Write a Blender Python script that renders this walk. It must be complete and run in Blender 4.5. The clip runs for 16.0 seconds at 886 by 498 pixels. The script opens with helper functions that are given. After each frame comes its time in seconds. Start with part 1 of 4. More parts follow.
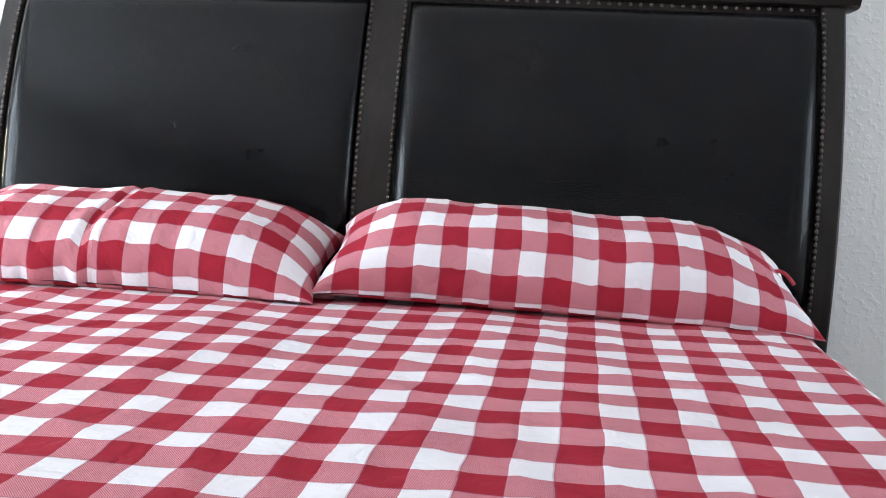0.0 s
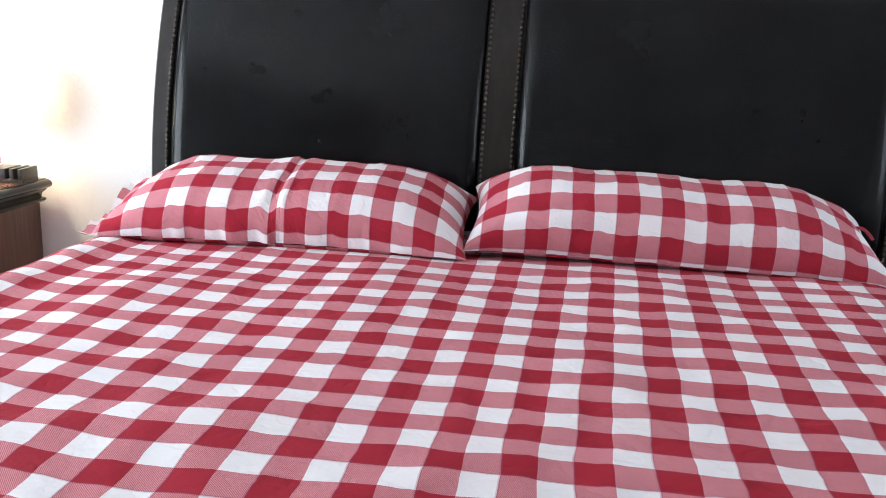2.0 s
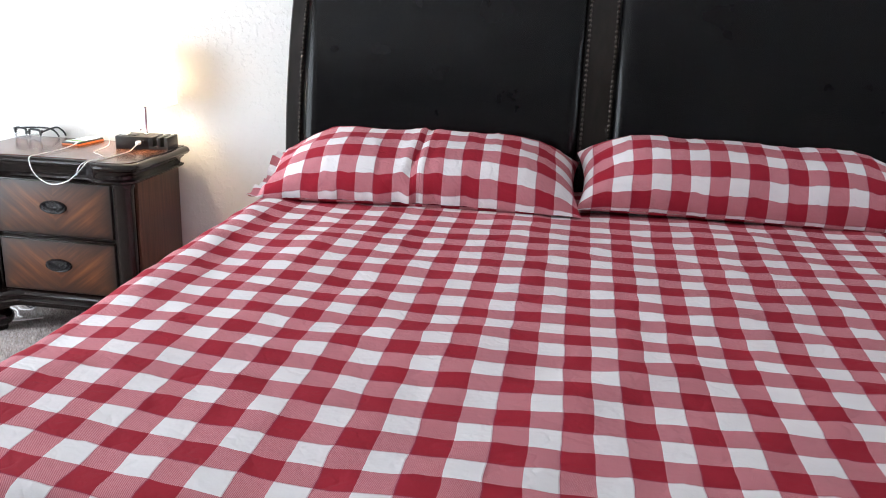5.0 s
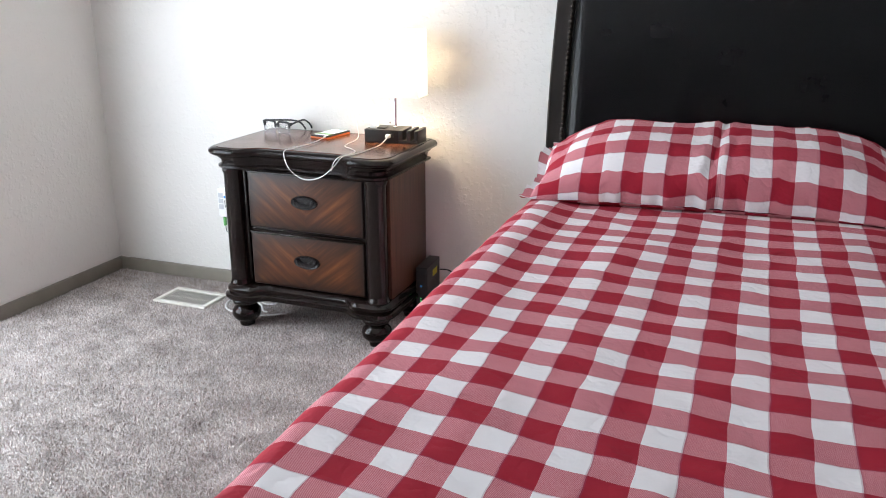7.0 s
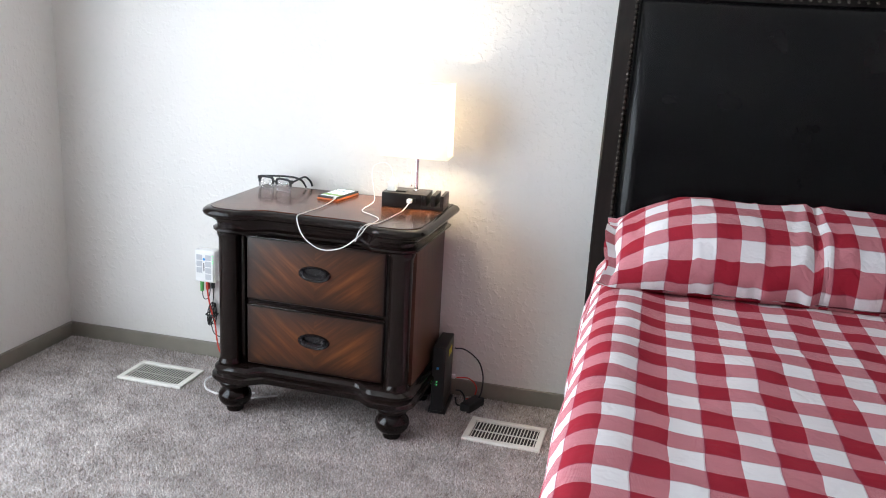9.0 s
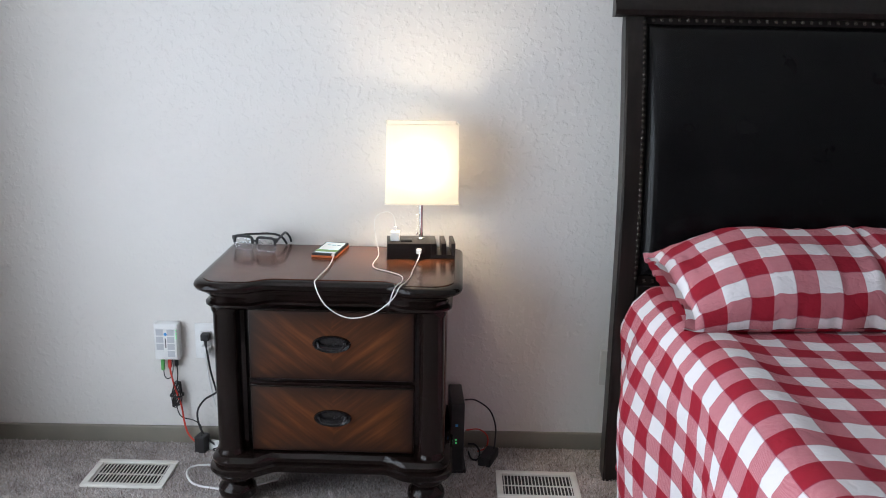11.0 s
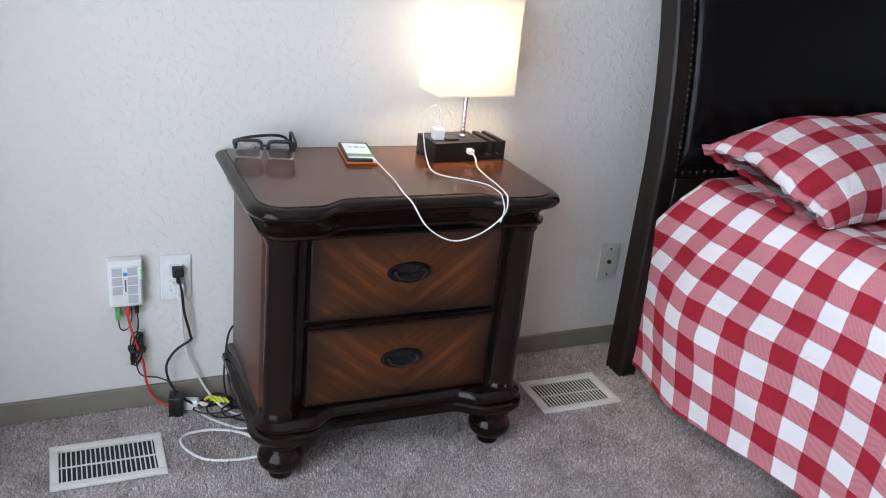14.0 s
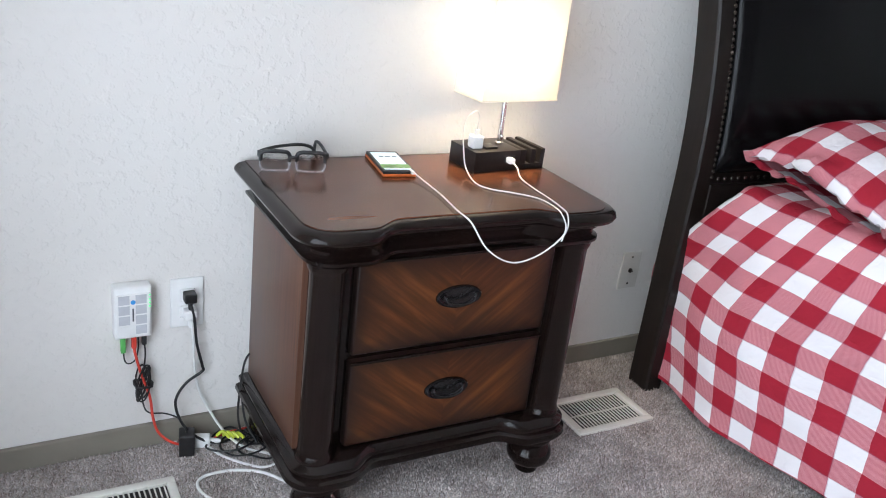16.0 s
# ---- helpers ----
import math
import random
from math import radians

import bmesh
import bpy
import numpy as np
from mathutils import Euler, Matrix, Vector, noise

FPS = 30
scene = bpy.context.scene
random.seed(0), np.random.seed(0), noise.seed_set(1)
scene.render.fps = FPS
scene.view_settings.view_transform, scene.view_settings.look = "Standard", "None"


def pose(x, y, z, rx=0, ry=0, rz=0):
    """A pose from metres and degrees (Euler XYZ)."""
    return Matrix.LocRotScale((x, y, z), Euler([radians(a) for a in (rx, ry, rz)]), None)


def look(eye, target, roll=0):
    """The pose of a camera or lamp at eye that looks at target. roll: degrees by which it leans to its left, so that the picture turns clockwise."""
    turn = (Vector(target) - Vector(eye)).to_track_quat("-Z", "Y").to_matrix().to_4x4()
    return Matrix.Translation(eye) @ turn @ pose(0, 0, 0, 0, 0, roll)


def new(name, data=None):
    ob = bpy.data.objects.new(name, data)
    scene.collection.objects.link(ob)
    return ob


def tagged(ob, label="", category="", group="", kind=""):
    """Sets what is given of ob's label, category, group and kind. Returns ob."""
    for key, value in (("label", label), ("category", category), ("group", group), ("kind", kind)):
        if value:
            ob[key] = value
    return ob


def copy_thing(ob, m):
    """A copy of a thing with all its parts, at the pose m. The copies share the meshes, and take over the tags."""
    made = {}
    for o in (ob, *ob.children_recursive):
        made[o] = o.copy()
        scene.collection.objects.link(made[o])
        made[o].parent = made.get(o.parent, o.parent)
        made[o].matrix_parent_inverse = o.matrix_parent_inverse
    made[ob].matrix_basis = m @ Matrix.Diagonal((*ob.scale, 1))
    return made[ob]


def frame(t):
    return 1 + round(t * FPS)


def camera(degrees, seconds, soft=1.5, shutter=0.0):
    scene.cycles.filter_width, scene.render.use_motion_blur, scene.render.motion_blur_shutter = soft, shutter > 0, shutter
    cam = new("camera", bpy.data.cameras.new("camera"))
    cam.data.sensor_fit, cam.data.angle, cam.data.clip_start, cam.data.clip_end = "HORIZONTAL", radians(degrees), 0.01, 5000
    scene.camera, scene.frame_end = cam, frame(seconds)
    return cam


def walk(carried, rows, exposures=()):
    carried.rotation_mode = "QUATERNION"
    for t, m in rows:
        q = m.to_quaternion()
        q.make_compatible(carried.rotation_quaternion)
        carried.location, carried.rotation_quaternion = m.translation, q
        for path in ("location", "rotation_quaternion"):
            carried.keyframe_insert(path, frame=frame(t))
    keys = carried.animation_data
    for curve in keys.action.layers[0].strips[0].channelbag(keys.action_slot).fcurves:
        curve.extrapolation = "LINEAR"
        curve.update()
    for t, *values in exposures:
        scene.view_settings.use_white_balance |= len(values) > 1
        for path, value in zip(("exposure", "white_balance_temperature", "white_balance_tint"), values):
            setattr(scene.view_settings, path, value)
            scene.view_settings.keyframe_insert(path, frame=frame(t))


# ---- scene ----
cam = camera(54.5, 16.0, soft=1.0)
# seconds, eye, target, roll
PATH = [
    (0, (-0.128, 0.426, 1.016), (-0.35, 2.395, 0.742), 3.1),
    (0.5, (-0.16, 0.347, 1.043), (-0.368, 2.307, 0.707), 2.6),
    (1, (-0.204, 0.253, 1.072), (-0.419, 2.212, 0.728), 2.9),
    (1.5, (-0.237, 0.162, 1.101), (-0.506, 2.106, 0.715), 3.0),
    (2, (-0.338, 0.079, 1.165), (-0.621, 2.004, 0.7), 2.3),
    (2.5, (-0.354, 0.014, 1.179), (-0.68, 1.926, 0.689), 1.6),
    (3, (-0.364, -0.039, 1.167), (-0.675, 1.889, 0.732), 1.6),
    (3.2, (-0.371, -0.061, 1.201), (-0.692, 1.864, 0.764), 2.6),
    (5.3, (-0.628, -0.331, 1.255), (-0.938, 1.553, 0.659), 1.8),
    (5.5, (-0.662, -0.314, 1.259), (-1.043, 1.551, 0.645), 1.5),
    (6, (-0.757, -0.238, 1.235), (-1.249, 1.597, 0.613), 0.8),
    (6.5, (-0.863, -0.173, 1.231), (-1.443, 1.639, 0.617), -0.1),
    (7, (-0.931, -0.129, 1.227), (-1.625, 1.647, 0.623), -0.1),
    (7.5, (-1.056, -0.061, 1.233), (-1.745, 1.719, 0.636), 0.9),
    (8, (-1.196, -0.001, 1.239), (-1.828, 1.806, 0.658), 2.2),
    (8.5, (-1.292, 0.033, 1.236), (-1.861, 1.878, 0.712), 3.0),
    (8.7, (-1.341, 0.048, 1.237), (-1.887, 1.901, 0.718), 3.1),
    (10.8, (-2.023, 0.132, 1.316), (-1.973, 2.071, 0.829), 2.4),
    (11, (-2.078, 0.188, 1.311), (-2.111, 2.126, 0.818), 1.1),
    (11.5, (-2.277, 0.3, 1.305), (-2.301, 2.239, 0.817), -0.5),
    (12, (-2.497, 0.345, 1.295), (-2.328, 2.284, 0.836), 0.7),
    (12.5, (-2.685, 0.425, 1.299), (-2.233, 2.311, 0.814), 1.5),
    (13, (-2.822, 0.57, 1.251), (-2.289, 2.421, 0.715), 2.3),
    (13.5, (-2.935, 0.67, 1.26), (-2.371, 2.474, 0.606), 3.4),
    (14, (-3.086, 0.748, 1.251), (-2.296, 2.427, 0.506), 6.0),
    (14.5, (-3.187, 0.795, 1.246), (-2.226, 2.394, 0.526), 7.5),
    (15, (-3.227, 0.873, 1.23), (-2.299, 2.495, 0.517), 7.4),
    (15.5, (-3.244, 0.988, 1.233), (-2.35, 2.618, 0.493), 6.8),
    (16, (-3.244, 1.024, 1.228), (-2.3, 2.616, 0.471), 7.3),
]
EXPOSURES = [(0.0, 0.9, 6350, 9), (1.0, 0.82, 6350, 9), (3.0, 0.45, 6500, 10), (5.5, 0.18, 6600, 11), (7.0, -0.06, 6600, 11), (8.5, -0.16, 6550, 11), (11.0, -0.82, 6400, 12), (12.5, -1.27, 6300, 12), (13.2, -1.32, 6300, 12), (14.0, -0.78, 6300, 13), (14.7, -0.52, 6300, 13), (16.0, -0.57, 6350, 12)]
walk(cam, [(t, look(eye, target, roll)) for t, eye, target, roll in PATH], EXPOSURES)

# ---- plan ----
WALL_Y, LEFT_X, RIGHT_X, BACK_Y, TOP_Z = 2.75, -3.565, 2.3, -3.6, 2.44
DOOR_Y0, DOOR_Y1, DOOR_Z = 0.05, 2.045, 2.05       # glazed door in the left wall
WIN_Y0, WIN_Y1, WIN_Z0, WIN_Z1 = 1.1, 2.3, 0.9, 2.1  # window in the right wall, beside the bed
BED = pose(-0.568, 2.505, 0, 0, 0, 1.5)           # bed frame: x along the headboard, y towards the wall
HEAD = pose(-0.556, 2.505, 0, 0, 0, -1.0)         # headboard, not quite square to the bed
CHECK = 0.109                                     # repeat of the gingham
CHECK_U, CHECK_V = 0.1055, 0.1095                 # the sheet as it is stretched

# ---- world and light ----
world = bpy.data.worlds.new("world")
scene.world = world
world.use_nodes = True
wt = world.node_tree
sky = wt.nodes.new("ShaderNodeTexSky")
sky.sky_type, sky.sun_disc, sky.sun_elevation, sky.sun_rotation = "NISHITA", False, radians(38), radians(150)
wt.nodes["Background"].inputs[1].default_value = 0.1
wt.links.new(sky.outputs[0], wt.nodes["Background"].inputs[0])


def area(name, m, w, h, power, color):
    d = bpy.data.lights.new(name, "AREA")
    d.shape, d.size, d.size_y, d.energy, d.color = "RECTANGLE", w, h, power, color
    ob = new(name, d)
    ob.matrix_world = m
    return ob


area("door_daylight", look((LEFT_X - 0.1, (DOOR_Y0 + DOOR_Y1) / 2, 1.08), (0, (DOOR_Y0 + DOOR_Y1) / 2, 1.0)), 1.8, 1.9, 64, (0.80, 0.90, 1.0))
area("window_daylight", look((RIGHT_X + 0.1, (WIN_Y0 + WIN_Y1) / 2, 1.5), (0, (WIN_Y0 + WIN_Y1) / 2, 1.4)), 1.1, 1.1, 8, (0.78, 0.89, 1.0))
bulb_light = bpy.data.lights.new("bulb_light", "POINT")
bulb_light.energy, bulb_light.color, bulb_light.shadow_soft_size = 19.0, (1.0, 0.82, 0.54), 0.06
new("bulb_light", bulb_light).location = (-2.185, 2.622, 0.935)


# ---- materials ----
class Nodes:
    """A short way to write node materials."""

    def __init__(self, name, color=(0.5, 0.5, 0.5), rough=0.5, metal=0.0, **more):
        self.mat = bpy.data.materials.new(name)
        self.mat.use_nodes = True
        self.t = self.mat.node_tree
        self.b = self.t.nodes["Principled BSDF"]
        self.set(Roughness=rough, Metallic=metal)
        self.b.inputs["Base Color"].default_value = (*color, 1)
        for k, v in more.items():
            self.b.inputs[k.replace("_", " ")].default_value = v

    def set(self, **kw):
        for k, v in kw.items():
            self.b.inputs[k.replace("_", " ")].default_value = v

    def node(self, kind, **props):
        n = self.t.nodes.new(kind)
        for k, v in props.items():
            if k == "operation":
                n.operation = v
            elif k == "data_type":
                n.data_type = v
            elif k == "blend_type":
                n.blend_type = v
            elif k == "feature":
                n.feature = v
        return n

    def link(self, a, b):
        self.t.links.new(a, b)

    def math(self, op, a, b=None):
        n = self.node("ShaderNodeMath", operation=op)
        for i, v in enumerate((a, b)):
            if v is None:
                continue
            if isinstance(v, (int, float)):
                n.inputs[i].default_value = v
            else:
                self.link(v, n.inputs[i])
        return n.outputs[0]

    def coord(self, kind="Object", scale=(1, 1, 1), rot=(0, 0, 0)):
        c = self.node("ShaderNodeTexCoord")
        m = self.node("ShaderNodeMapping")
        m.inputs["Scale"].default_value = scale
        m.inputs["Rotation"].default_value = rot
        self.link(c.outputs[kind], m.inputs["Vector"])
        return m.outputs[0]

    def noise(self, vec, scale, detail=3.0, rough=0.5):
        n = self.node("ShaderNodeTexNoise")
        n.inputs["Scale"].default_value, n.inputs["Detail"].default_value, n.inputs["Roughness"].default_value = scale, detail, rough
        self.link(vec, n.inputs["Vector"])
        return n.outputs["Fac"]

    def ramp(self, fac, stops):
        n = self.node("ShaderNodeValToRGB")
        e = n.color_ramp.elements
        while len(e) < len(stops):
            e.new(0.5)
        for q, (p, c) in zip(e, stops):
            q.position, q.color = p, (*c, 1) if len(c) == 3 else c
        self.link(fac, n.inputs[0])
        return n.outputs[0]

    def mix(self, fac, a, b, blend="MIX"):
        n = self.node("ShaderNodeMix", data_type="RGBA", blend_type=blend)
        for i, v in ((0, fac), (6, a), (7, b)):
            if isinstance(v, (int, float)):
                n.inputs[i].default_value = v
            elif isinstance(v, tuple):
                n.inputs[i].default_value = (*v, 1)
            else:
                self.link(v, n.inputs[i])
        return n.outputs[2]

    def color(self, out):
        self.link(out, self.b.inputs["Base Color"])

    def rough(self, fac, lo, hi):
        n = self.node("ShaderNodeMapRange")
        n.inputs["To Min"].default_value, n.inputs["To Max"].default_value = lo, hi
        self.link(fac, n.inputs[0])
        self.link(n.outputs[0], self.b.inputs["Roughness"])

    def bump(self, height, dist=0.001, strength=1.0):
        n = self.node("ShaderNodeBump")
        n.inputs["Strength"].default_value, n.inputs["Distance"].default_value = strength, dist
        self.link(height, n.inputs["Height"])
        old = self.b.inputs["Normal"]
        if old.is_linked:
            self.link(old.links[0].from_socket, n.inputs["Normal"])
        self.link(n.outputs[0], old)


def plain(name, color, rough=0.5, metal=0.0, vary=0.12, scale=40, bump=0.0, **more):
    n = Nodes(name, color, rough, metal, **more)
    v = n.coord()
    f = n.noise(v, scale, 4)
    dark = tuple(c * (1 - vary) for c in color)
    lite = tuple(min(1, c * (1 + vary)) for c in color)
    n.color(n.ramp(f, [(0.3, dark), (0.7, lite)]))
    n.rough(n.noise(v, scale * 0.4, 3), max(0.02, rough - 0.08), min(1, rough + 0.08))
    if bump:
        n.bump(n.noise(v, scale * 4, 3), bump)
    return n.mat


def wall_material():
    n = Nodes("wall_paint", (0.72, 0.69, 0.655), 0.55)
    v = n.coord()
    n.color(n.ramp(n.noise(v, 1.6, 4), [(0.3, (0.70, 0.675, 0.64)), (0.7, (0.735, 0.71, 0.68))]))
    peel = n.ramp(n.noise(v, 52, 2, 0.5), [(0.50, (0, 0, 0)), (0.66, (1, 1, 1))])
    n.bump(peel, 0.0016, 0.55)
    n.bump(n.noise(v, 200, 2), 0.0003, 0.4)
    return n.mat


def carpet_material(name="carpet", k=1.0):
    n = Nodes(name, (0.35, 0.31, 0.29), 0.95)
    v = n.coord()
    fine = n.ramp(n.noise(v, 190, 4, 0.7), [(0.32, (0.18 * k, 0.15 * k, 0.135 * k)), (0.5, (0.45 * k, 0.405 * k, 0.385 * k)), (0.7, (0.72 * k, 0.68 * k, 0.66 * k))])
    wide = n.ramp(n.noise(v, 9, 5, 0.6), [(0.36, (0.66, 0.64, 0.63)), (0.62, (1, 1, 1))])
    n.color(n.mix(1.0, fine, wide, "MULTIPLY"))
    n.bump(n.noise(v, 150, 4, 0.7), 0.006, 1.0)
    n.set(Sheen_Weight=0.2)
    return n.mat


def tuft_material():
    n = Nodes("carpet_tuft", (0.45, 0.41, 0.39), 0.95)
    g = n.node("ShaderNodeNewGeometry")
    c = n.ramp(g.outputs["Random Per Island"], [(0.0, (0.27, 0.218, 0.197)), (0.35, (0.48, 0.415, 0.385)), (0.75, (0.645, 0.58, 0.548)), (1.0, (0.76, 0.71, 0.69))])
    wide = n.ramp(n.noise(n.coord(), 9, 5, 0.6), [(0.36, (0.66, 0.64, 0.63)), (0.62, (1, 1, 1))])
    n.color(n.mix(1.0, c, wide, "MULTIPLY"))
    return n.mat


def gingham_material(name, du=0.0, dv=0.0, cu=CHECK, cv=CHECK):
    n = Nodes(name, (0.8, 0.8, 0.8), 0.85, Specular_IOR_Level=0.12)
    uv = n.node("ShaderNodeUVMap")
    sep = n.node("ShaderNodeSeparateXYZ")
    n.link(uv.outputs[0], sep.inputs[0])
    wob = n.noise(n.coord("UV", (1, 1, 1)), 9, 2)
    shift = n.math("MULTIPLY", n.math("SUBTRACT", wob, 0.5), 0.012)

    def stripe(s, d, c):
        p = n.math("DIVIDE", n.math("ADD", n.math("ADD", s, d), shift), c)
        f = n.math("FRACT", n.math("ADD", p, 200.25))
        lo = n.math("GREATER_THAN", f, 0.5)
        edge = n.math("LESS_THAN", n.math("ABSOLUTE", n.math("SUBTRACT", f, 0.5)), 0.018)
        return lo, edge

    a, ea = stripe(sep.outputs[0], du, cu)
    b, eb = stripe(sep.outputs[1], dv, cv)
    both = n.math("MULTIPLY", a, b)
    one = n.math("SUBTRACT", n.math("ADD", a, b), n.math("MULTIPLY", both, 2.0))
    # twill of the half-tone checks
    tw = n.math("FRACT", n.math("MULTIPLY", n.math("ADD", sep.outputs[0], sep.outputs[1]), 330))
    pink = n.mix(n.math("GREATER_THAN", tw, 0.5), (0.44, 0.125, 0.150), (0.60, 0.26, 0.285))
    c = n.mix(one, (0.77, 0.745, 0.755), pink)
    c = n.mix(both, c, (0.33, 0.018, 0.034))
    line = n.math("MULTIPLY", n.math("MAXIMUM", ea, eb), 0.35)
    c = n.mix(line, c, (0.25, 0.05, 0.10))
    soil = n.ramp(n.noise(n.coord("UV"), 3.5, 4), [(0.3, (0.93, 0.92, 0.92)), (0.7, (1, 1, 1))])
    n.color(n.mix(1.0, c, soil, "MULTIPLY"))
    v = n.coord("UV")
    n.bump(n.noise(v, 28, 4, 0.6), 0.004, 0.5)
    crease = n.math("ABSOLUTE", n.math("SUBTRACT", n.noise(v, 11, 3, 0.55), 0.5))
    n.bump(n.math("MINIMUM", n.math("MULTIPLY", crease, 14.0), 1.0), 0.0022, 0.45)
    n.bump(n.noise(v, 900, 2), 0.0003, 0.5)
    return n.mat


def leather_material():
    n = Nodes("leather", (0.012, 0.011, 0.012), 0.3, Specular_IOR_Level=0.2)
    v = n.coord()
    n.color(n.ramp(n.noise(v, 7, 4), [(0.3, (0.003, 0.0028, 0.0032)), (0.7, (0.006, 0.0055, 0.006))]))
    n.rough(n.noise(v, 30, 4), 0.15, 0.24)
    n.bump(n.noise(v, 190, 2, 0.5), 0.0005, 0.5)
    n.bump(n.noise(v, 6, 2), 0.004, 0.15)
    return n.mat


def wood_material(name, dark, lite, axis, rough=0.3, gloss=0.0, fine=60.0):
    """Straight grain along an axis (0, 1 or 2)."""
    n = Nodes(name, lite, rough, Coat_Weight=gloss, Coat_Roughness=0.12, Specular_IOR_Level=0.28)
    s = [fine, fine, fine]
    s[axis] = fine * 0.05
    v = n.coord("Object", tuple(s))
    g = n.noise(v, 1.0, 5, 0.6)
    n.color(n.ramp(g, [(0.25, dark), (0.72, lite)]))
    n.rough(g, rough - 0.03, rough + 0.06)
    n.bump(g, 0.0002, 0.15)
    return n.mat


def veneer_material():
    """Chevron veneer of a drawer front, burnished towards its edges. Object x and z from the drawer's centre."""
    n = Nodes("chevron_veneer", (0.2, 0.08, 0.03), 0.34, Coat_Weight=0.08, Coat_Roughness=0.2, Specular_IOR_Level=0.3)
    tc = n.node("ShaderNodeTexCoord")
    sep = n.node("ShaderNodeSeparateXYZ")
    n.link(tc.outputs["Object"], sep.inputs[0])
    ax = n.math("ABSOLUTE", sep.outputs[0])
    along = n.math("ADD", ax, sep.outputs[2])
    across = n.math("SUBTRACT", sep.outputs[2], n.math("MULTIPLY", ax, 0.8))
    side = n.math("MULTIPLY", n.math("SIGN", sep.outputs[0]), 3.0)
    com = n.node("ShaderNodeCombineXYZ")
    n.link(n.math("MULTIPLY", across, 42.0), com.inputs[0])
    n.link(n.math("MULTIPLY", along, 2.5), com.inputs[1])
    n.link(side, com.inputs[2])
    g = n.noise(com.outputs[0], 1.0, 5, 0.6)
    c = n.ramp(g, [(0.30, (0.030, 0.009, 0.0035)), (0.5, (0.068, 0.020, 0.006)), (0.72, (0.150, 0.051, 0.013))])
    ex = n.math("DIVIDE", ax, 0.222)
    ez = n.math("DIVIDE", n.math("ABSOLUTE", sep.outputs[2]), 0.1)
    e = n.math("MAXIMUM", n.math("POWER", ex, 4.0), n.math("POWER", ez, 2.2))
    c = n.mix(n.math("MINIMUM", e, 1.0), c, (0.010, 0.005, 0.004))
    n.color(c)
    n.bump(g, 0.0003, 0.3)
    return n.mat


def top_material():
    """Figured veneer of the nightstand's top with burnished border. Object origin at the top's centre."""
    n = Nodes("top_veneer", (0.2, 0.08, 0.03), 0.22, Coat_Weight=0.15, Coat_Roughness=0.08, Specular_IOR_Level=0.35)
    tc = n.node("ShaderNodeTexCoord")
    sep = n.node("ShaderNodeSeparateXYZ")
    n.link(tc.outputs["Object"], sep.inputs[0])
    v = n.coord("Object", (3.0, 26.0, 20.0), (0, 0, 0.5))
    g = n.noise(v, 1.0, 3, 0.45)
    c = n.ramp(g, [(0.25, (0.066, 0.021, 0.010)), (0.5, (0.110, 0.035, 0.015)), (0.78, (0.155, 0.054, 0.022))])
    ex = n.math("POWER", n.math("DIVIDE", n.math("ABSOLUTE", sep.outputs[0]), 0.335), 12.0)
    ey = n.math("POWER", n.math("DIVIDE", n.math("ABSOLUTE", sep.outputs[1]), 0.205), 9.0)
    c = n.mix(n.math("MINIMUM", n.math("MAXIMUM", ex, ey), 1.0), c, (0.018, 0.009, 0.007))
    n.color(c)
    n.rough(n.noise(n.coord(), 14, 4), 0.16, 0.30)
    return n.mat


def shade_material():
    n = Nodes("shade_fabric", (0.86, 0.83, 0.78), 0.9)
    t = n.node("ShaderNodeBsdfTranslucent")
    t.inputs["Color"].default_value = (0.98, 0.96, 0.92, 1)
    m = n.node("ShaderNodeMixShader")
    m.inputs[0].default_value = 0.92
    out = n.t.nodes["Material Output"]
    n.link(n.b.outputs[0], m.inputs[1])
    n.link(t.outputs[0], m.inputs[2])
    n.link(m.outputs[0], out.inputs["Surface"])
    n.bump(n.noise(n.coord(), 700, 2), 0.0003, 0.5)
    return n.mat


def emitter(name, color, strength):
    n = Nodes(name, color, 0.4)
    n.b.inputs["Emission Color"].default_value = (*color, 1)
    n.b.inputs["Emission Strength"].default_value = strength
    return n.mat


WALL = wall_material()
CARPET = carpet_material()
TUFT = tuft_material()
CEILING = plain("ceiling_paint", (0.80, 0.79, 0.77), 0.8, scale=6, vary=0.03, bump=0.0012)
TRIM = plain("baseboard_paint", (0.215, 0.195, 0.160), 0.45, scale=12, vary=0.08)
WHITE_TRIM = plain("white_trim", (0.75, 0.75, 0.73), 0.4, scale=10, vary=0.04)
GINGHAM = gingham_material("gingham_sheet", 0.0776, 0.0659, CHECK_U, CHECK_V)
GINGHAM_PILLOW = gingham_material("gingham_pillow")
LEATHER = leather_material()
FRAME_WOOD = wood_material("espresso_wood", (0.006, 0.004, 0.0035), (0.016, 0.011, 0.009), 2, 0.34, 0.0)
BLACK_WOOD = wood_material("black_cherry_wood", (0.004, 0.0025, 0.002), (0.010, 0.005, 0.004), 2, 0.13, 0.10)
SIDE_WOOD = wood_material("cherry_side", (0.050, 0.020, 0.012), (0.11, 0.050, 0.030), 2, 0.34, 0.1, 90)
VENEER = veneer_material()
TOP_VENEER = top_material()
NAIL = plain("nailhead", (0.10, 0.085, 0.075), 0.28, 0.9, scale=300)
IRON = plain("handle_iron", (0.035, 0.033, 0.034), 0.25, 0.7, scale=120, bump=0.0002)
SHADE = shade_material()
CHROME = plain("chrome", (0.75, 0.75, 0.77), 0.08, 1.0, vary=0.03)
